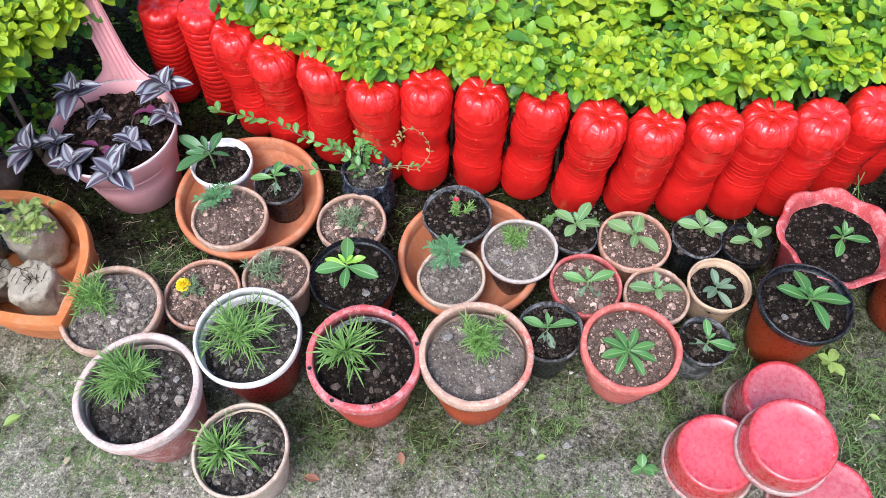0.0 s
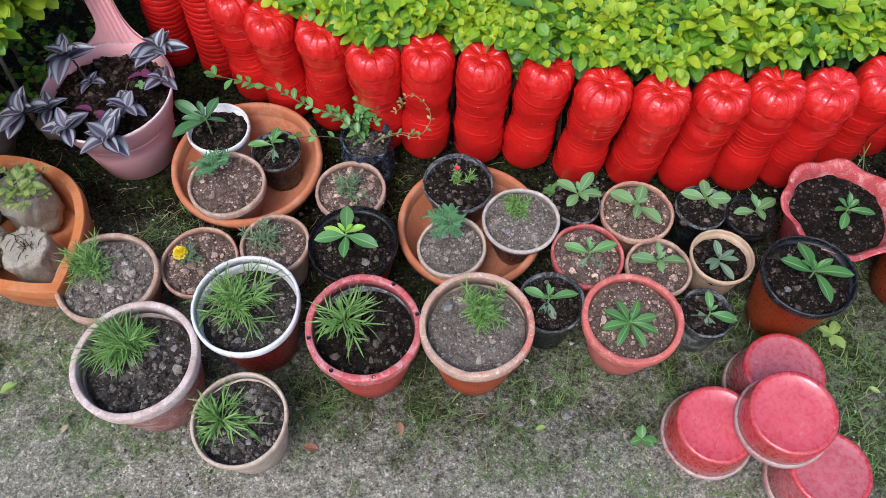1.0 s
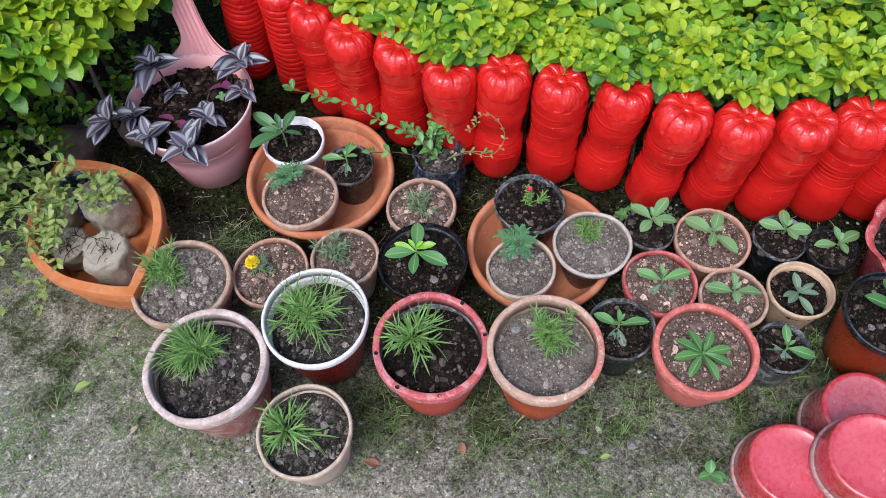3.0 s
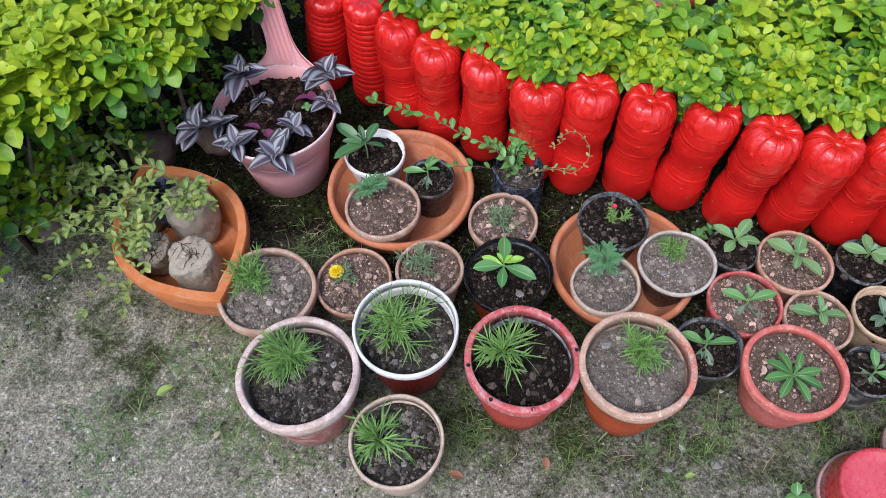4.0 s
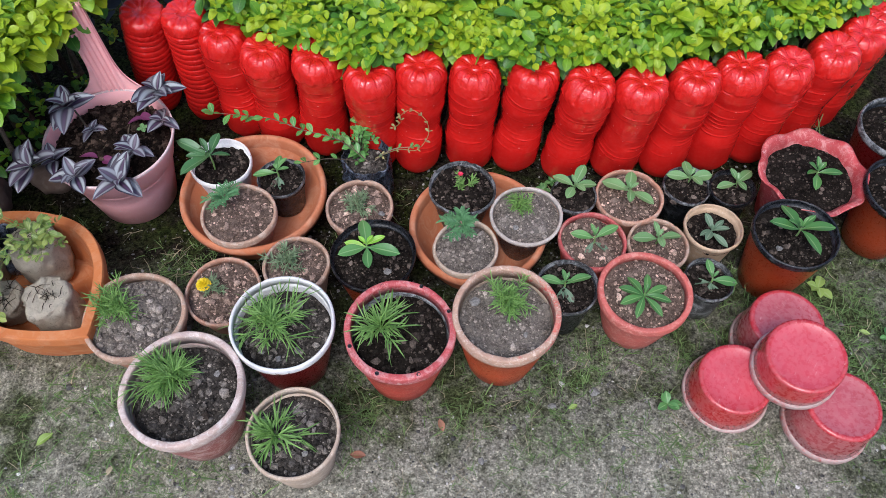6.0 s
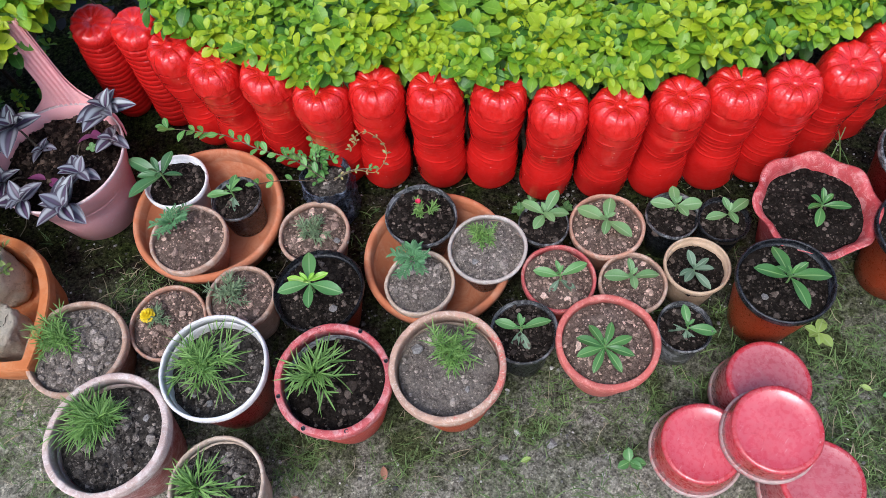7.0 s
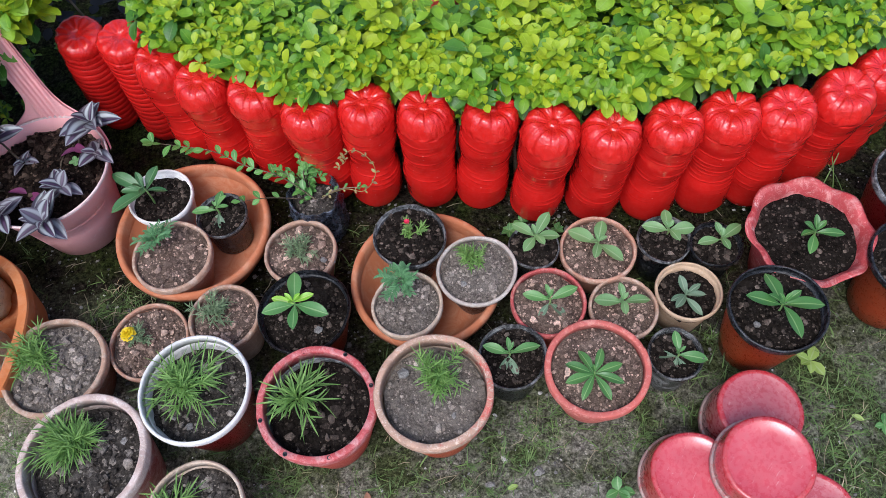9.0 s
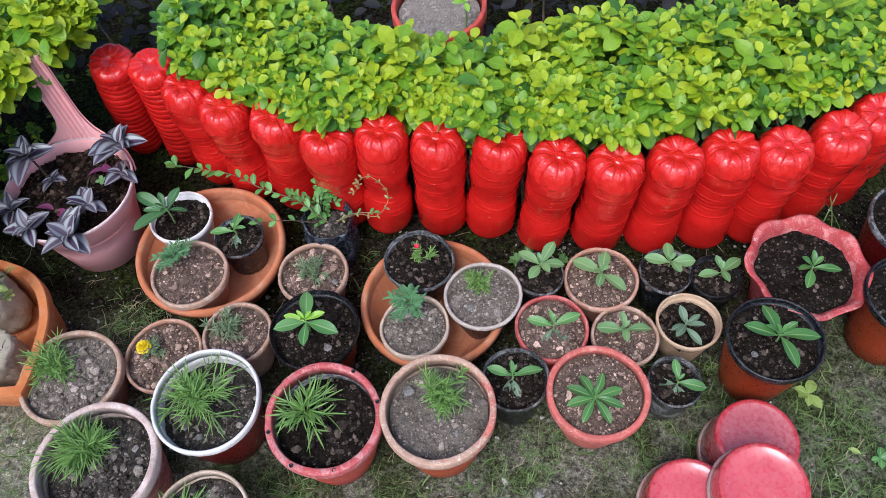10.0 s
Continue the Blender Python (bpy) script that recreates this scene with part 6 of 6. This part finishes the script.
def left_top(x, y):
    return 0.485 + 0.05 * wob(x, y, 0, 5, 14) + 0.02 * wob(x, y, 0, 17, 19) - 0.10 * max(0, 0.85 - y) / 0.25


for layer, (count, drop) in enumerate(((900, 0.0), (420, 0.03), (300, 0.07))):
    for _ in range(count):
        y = rng.uniform(0.56, 1.55)
        ex = curve(EDGE, y)
        x = ex - (0.06 if layer else 0.0) - (0.85 + 0.30 * wob(0, y, 0, 4, 3)) * rng.uniform() ** 1.5
        d = ex - x
        if y > 1.47 + 0.12 * wob(x, 0, 0, 5, 8):
            continue
        z = left_top(x, y) - drop - 0.045 * math.exp(-(d / 0.04) ** 2) + rng.uniform(-0.015, 0.015)
        tilt = 32 * math.exp(-d / 0.06) + rng.uniform(0, 18)
        az = -35 + rng.uniform(-40, 40) if d < 0.1 else rng.uniform(0, 360)
        # less gold below the top layer, painting in some of the crown's inner shade
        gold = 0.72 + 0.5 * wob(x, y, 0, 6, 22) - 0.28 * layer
        sprig(leaves, rng, (x + 1.1, y - 1.1, z), tilt, az, 1.22 * rng.uniform(0.85, 1.2), gold, int(rng.integers(3, 6)))
# lower growth in the shade of the crown, shade also put into leaf tone
for _ in range(330):
    y = rng.uniform(0.66, 1.5)
    ex = curve(LOW_EDGE, y)
    x = ex + 0.02 - 0.26 * rng.uniform()
    z = rng.uniform(0.10, 0.34)
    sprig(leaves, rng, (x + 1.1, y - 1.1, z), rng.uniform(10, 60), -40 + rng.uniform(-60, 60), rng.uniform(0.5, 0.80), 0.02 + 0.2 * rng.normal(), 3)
for _ in range(170):
    y = rng.uniform(0.76, 1.02)
    x = rng.uniform(-1.32, -1.0) + 0.10 * (y - 0.76)
    sprig(leaves, rng, (x + 1.1, y - 1.1, rng.uniform(0.10, 0.27)), rng.uniform(5, 40), -40 + rng.uniform(-60, 60), rng.uniform(0.65, 1.0), 0.42 + 0.2 * rng.normal(), 3)
picked = set(q for q, l in enumerate(leaves) if q < 900 * 8 and curve(EDGE, l[0][1] + 1.1) - (l[0][0] + 1.1 - 2.2) < 0.07 and 0.75 < l[0][1] + 1.1 < 1.2)
picked = set(sorted(picked)[:250])
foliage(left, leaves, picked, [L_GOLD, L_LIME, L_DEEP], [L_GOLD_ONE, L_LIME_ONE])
g = Geo()
for _ in range(110):
    y = rng.uniform(0.7, 1.5)
    x = curve(LOW_EDGE, y) - rng.uniform(0.05, 0.6)
    V, F = tube([(x + 1.1, y - 1.1, -0.02), (x + 1.1 + rng.normal(0, 0.02), y - 1.1 + rng.normal(0, 0.02), 0.2), (x + 1.1 + rng.normal(0.03, 0.05), y - 1.1 + rng.normal(0, 0.05), 0.42)], [0.007, 0.005, 0.002], 5)
    g.add(V, F)
tagged(g.part("branch_growth", [M_BARK], left), kind="stuff")

# dark purple plants behind the hedge, their shade painted into the leaf colour
dark = empty_thing("shrub", (0.4, 1.75, 0), "dark purple-leaved shrub, its near-black leaves painting the shade behind the hedge", "shrub")
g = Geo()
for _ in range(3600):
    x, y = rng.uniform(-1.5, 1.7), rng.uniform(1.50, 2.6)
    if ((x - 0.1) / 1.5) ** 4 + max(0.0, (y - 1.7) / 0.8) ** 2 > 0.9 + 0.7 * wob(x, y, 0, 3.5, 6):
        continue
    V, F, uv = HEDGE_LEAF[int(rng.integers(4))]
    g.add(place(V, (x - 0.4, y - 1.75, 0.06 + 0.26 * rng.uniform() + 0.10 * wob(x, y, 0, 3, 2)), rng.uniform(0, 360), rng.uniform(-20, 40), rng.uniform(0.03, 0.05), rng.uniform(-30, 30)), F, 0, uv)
tagged(g.part("foliage", [L_SHADE_PAINTED], dark), kind="stuff")
g = Geo()
for _ in range(60):
    x, y = rng.uniform(-1.2, 1.4), rng.uniform(1.55, 2.2)
    V, F = tube([(x - 0.4, y - 1.75, -0.02), (x - 0.4 + rng.normal(0, 0.02), y - 1.75, 0.24)], [0.004, 0.002], 5)
    g.add(V, F)
tagged(g.part("branch_growth", [M_BARK], dark), kind="stuff")


# ---- rocks ----
def rock(x, y, sx, sy, sz, seed, label):
    bm = bmesh.new()
    bmesh.ops.create_icosphere(bm, subdivisions=3, radius=1.0)
    for v in bm.verts:
        k = 1 + 0.35 * wob(*v.co, 1.3, seed) + 0.12 * wob(*v.co, 4, seed)
        v.co = Vector((v.co.x * sx * k, v.co.y * sy * k, v.co.z * sz * k))
    me = bpy.data.meshes.new("rock")
    bm.to_mesh(me)
    bm.free()
    me.materials.append(S_ROCK)
    me.polygons.foreach_set("use_smooth", [True] * len(me.polygons))
    ob = new("rock", me)
    ob.matrix_world = pose(x, y, sz * 0.45, 0, 0, seed * 50)
    return tagged(ob, label, "rock", "rocks under the hedge")


rock(-0.930, 1.085, 0.060, 0.048, 0.050, 1, "dark brown rounded rock beside the terracotta planter")
rock(-1.090, 0.880, 0.055, 0.038, 0.040, 2, "reddish-brown rock under the hedge")
rock(-0.800, 1.140, 0.045, 0.035, 0.035, 3, "dark shaded rock behind the pink pot")


# ---- weeds and litter ----
def weed(x, y, size, n, seed, label, mat=L_WEED, az0=0):
    rng = np.random.default_rng(seed)
    thing = empty_thing("weed", (x, y, ground_height(x, y)), label, "weed")
    g = Geo()
    V, F = tube([(0, 0, -0.005), (0, 0, 0.012)], [0.0015, 0.001], 5)
    g.add(V, F)
    st = g.part("stem", [M_STEM], thing)
    one = Geo()
    V, F, uv = leaf_grid(0.62, 7, 4, 0.12, 0.2, 0.55, 0.7, 0.05, 0.02)
    one.add(V, F, 0, uv)
    me = one.mesh("leaf", [mat])
    for q in range(n):
        ob = new("leaf", me)
        ob.parent = st
        ob.matrix_basis = leaf_pose((0, 0, 0.010 + 0.003 * (q // 4)), az0 + q * 360 / n * 1.5 + rng.uniform(-20, 20), rng.uniform(5, 35), size * rng.uniform(0.7, 1.1), rng.uniform(-15, 15))
    return thing


weed(0.833, 0.700, 0.034, 5, 1, "pale yellow-green weed growing from the ground", L_WEED, 200)
weed(0.450, 0.480, 0.028, 5, 2, "small green weed seedling in the earth", L_VINCA)
weed(0.300, 1.010, 0.020, 8, 3, "small round-leaved weed beside the red bottles", L_VINCA)
weed(0.325, 1.030, 0.018, 6, 4, "small round-leaved weed beside the red bottles", L_VINCA)
weed(0.395, 1.005, 0.017, 5, 5, "tiny weed between the red bottles", L_VINCA)
weed(1.000, 0.640, 0.024, 6, 6, "low weed in the grass", L_VINCA)
weed(0.930, 0.575, 0.022, 6, 7, "low weed in the grass", L_VINCA)


def fallen_leaf(x, y, size, az, mat, label, seed):
    g = Geo()
    V, F, uv = leaf_grid(0.5, 8, 4, 0.2, 0.15, 0.5, 0.8, 0.0, 0.03, seed)
    g.add(V, F, 0, uv)
    ob = new("fallen_leaf", g.mesh("fallen_leaf", [mat]))
    ob.matrix_world = leaf_pose((x, y, ground_height(x, y) + 0.006), az, 6, size)
    return tagged(ob, label, "fallen leaf", "fallen leaves")


fallen_leaf(-0.735, 0.520, 0.034, 40, L_WEED, "pale green fallen leaf on the bare earth", 1)
fallen_leaf(0.017, 0.470, 0.026, 100, L_DRY, "reddish dry fallen leaf on mossy ground", 2)
fallen_leaf(-0.13, 0.44, 0.03, 170, L_DRY, "brown dry fallen leaf beside the beige pot", 3)
fallen_leaf(0.955, 0.62, 0.026, -20, L_WEED, "pale fallen leaf in the grass", 4)
fallen_leaf(0.90, 0.585, 0.022, 150, L_WEED, "pale fallen leaf in the grass", 5)
fallen_leaf(0.26, 0.49, 0.02, 20, L_WEED, "pale fallen leaf on mossy ground", 6)
fallen_leaf(-0.60, 0.45, 0.02, 60, L_STRAW, "straw-coloured fallen leaf on bare earth", 7)


def taken(x, y, pad=0.0):
    for spec in POTS.values():
        if spec[2] == 0 and math.hypot(x - spec[0], y - spec[1]) < spec[4] * spec[5] + pad:
            return True
    for cx, cy, r in ((-0.332, 1.0, 0.115), (0.13, 0.865, 0.105), (YX, YY, 0.066), (PX, PY, 0.085), (0.55, 0.482, 0.08), (0.692, 0.585, 0.083), (0.706, 0.404, 0.08), (-0.088, 1.05, 0.045)):
        if math.hypot(x - cx, y - cy) < r + pad:
            return True
    u = (x - TX) * math.cos(radians(TA)) + (y - TY) * math.sin(radians(TA))
    v = -(x - TX) * math.sin(radians(TA)) + (y - TY) * math.cos(radians(TA))
    return abs(u) < 0.18 and abs(v) < 0.11 * (1 - (u / 0.2) ** 2)


# grass: thick in patches, thin between
rng = np.random.default_rng(61)
g = Geo()
BLADES = [leaf_grid(0.05, 4, 1, 0.0, 0.35 + 0.3 * k, 0.4, 0.4) for k in range(3)]
PATCH = [(-0.48, 0.87, 0.08), (-0.42, 0.84, 0.05), (-0.13, 0.56, 0.06), (0.05, 0.50, 0.05), (0.24, 0.55, 0.06), (0.34, 0.60, 0.05), (0.50, 0.58, 0.06), (0.62, 0.66, 0.05), (0.86, 0.66, 0.09), (0.95, 0.60, 0.10), (0.46, 0.42, 0.05), (-0.60, 0.60, 0.06), (-0.70, 0.60, 0.07), (-0.56, 0.50, 0.06), (-0.78, 0.45, 0.07), (-0.16, 0.50, 0.05), (0.60, 0.40, 0.05), (0.80, 0.50, 0.06), (-0.5, 0.42, 0.06), (0.2, 0.42, 0.06), (0.86, 0.44, 0.08)]
for _ in range(44000):
    x, y = rng.uniform(-1.25, 1.25), rng.uniform(0.22, 1.05)
    dens = 0.02 + 0.6 * max(0, wob(x, y, 0, 5.5, 33) - 0.10) + 0.8 * max(0, wob(x, y, 0, 16, 34) - 0.16)
    for cx, cy, r in PATCH:
        dens += 0.60 * math.exp(-((x - cx) ** 2 + (y - cy) ** 2) / (r * r))
    if y > 0.95:
        dens *= 0.35
    if rng.uniform() > dens * 0.33 or taken(x, y, -0.002):
        continue
    z = ground_height(x, y)
    for _ in range(int(rng.integers(4, 10))):
        V, F, uv = BLADES[int(rng.integers(3))]
        ln = rng.uniform(0.005, 0.021) * (1.0 + 0.8 * (rng.uniform() < 0.10))
        mat = 1 if rng.uniform() < 0.03 else 0
        g.add(place(V, (x + rng.normal(0, 0.004), y + rng.normal(0, 0.004), z - 0.001), rng.uniform(0, 360), rng.uniform(15, 80), ln, 0, 1.25), F, mat, uv)
grass = g.part("grass", [L_GRASS, L_STRAW])
tagged(grass, "sparse short green grass growing in patches", "grass", kind="stuff")

# longer single blades by the bottles and pots
g = Geo()
for x, y, az, ln, el in ((0.94, 1.06, 60, 0.11, 70), (0.965, 1.05, 100, 0.12, 72), (0.99, 1.04, 120, 0.09, 60), (0.30, 0.61, 190, 0.06, 12), (0.62, 0.70, 130, 0.09, 15), (-0.16, 0.66, 200, 0.06, 15)):
    V, F, uv = leaf_grid(0.016, 8, 1, 0, 0.5, 0.4, 0.4)
    g.add(place(V, (x, y, 0), az, el, ln), F, 0, uv)
tall = g.part("grass_blades", [L_GRASS])
tagged(tall, "long thin green grass blades by the bottles", "grass", kind="stuff")

# straw, roots and twigs lying on the earth
g = Geo()
for q in range(420):
    x, y = rng.uniform(-1.15, 1.1), rng.uniform(0.25, 1.1)
    if q > 360:
        x, y = rng.normal(-0.47, 0.07), rng.normal(0.87, 0.05)
    if taken(x, y, 0.005):
        continue
    ln, a = rng.uniform(0.012, 0.06), rng.uniform(0, 6.28)
    b = a + rng.normal(0, 0.6)
    p0 = np.array((x, y, ground_height(x, y) + 0.002))
    p1 = p0 + (0.5 * ln * math.cos(a), 0.5 * ln * math.sin(a), 0.002)
    p2 = p1 + (0.5 * ln * math.cos(b), 0.5 * ln * math.sin(b), 0)
    p2[2] = ground_height(p2[0], p2[1]) + 0.0015
    V, F = tube([p0, p1, p2], [0.0006, 0.0007, 0.0004], 4)
    g.add(V, F, 0)
litter = g.part("litter", [L_STRAW])
tagged(litter, "dry straw bits and thin roots on the earth", "litter", kind="stuff")

# pebbles and crumbs
g = Geo()
for _ in range(14000):
    x, y = rng.uniform(-1.2, 1.2), rng.uniform(0.22, 1.2)
    if taken(x, y, 0.004) or rng.uniform() > 0.50 + 0.9 * wob(x, y, 0, 5, 77):
        continue
    s = (0.0008 + rng.exponential(0.0009)) * (1.5 if x < -0.3 and y < 0.75 else 1.0)
    clod(g, rng, x, y, ground_height(x, y) + 0.2 * s, min(s, 0.007), 0, 0.6)
gravel = g.part("gravel", [S_STONE], smooth=False)
tagged(gravel, "small grey pebbles and soil crumbs scattered on earth", "gravel", kind="stuff")
for x, y, s in ((0.318, 0.520, 0.012), (0.02, 0.665, 0.009), (-0.20, 0.33, 0.010), (0.23, 0.50, 0.008), (0.08, 0.41, 0.008)):
    g = Geo()
    rr = np.random.default_rng(int(1000 * (x + 2)))
    clod(g, rr, 0, 0, 0, s, 0, 0.55)
    ob = g.part("stone", [S_STONE], smooth=False)
    ob.matrix_world = pose(x, y, ground_height(x, y) + 0.2 * s)
    tagged(ob, "small grey stone lying on the earth", "stone", "loose stones")
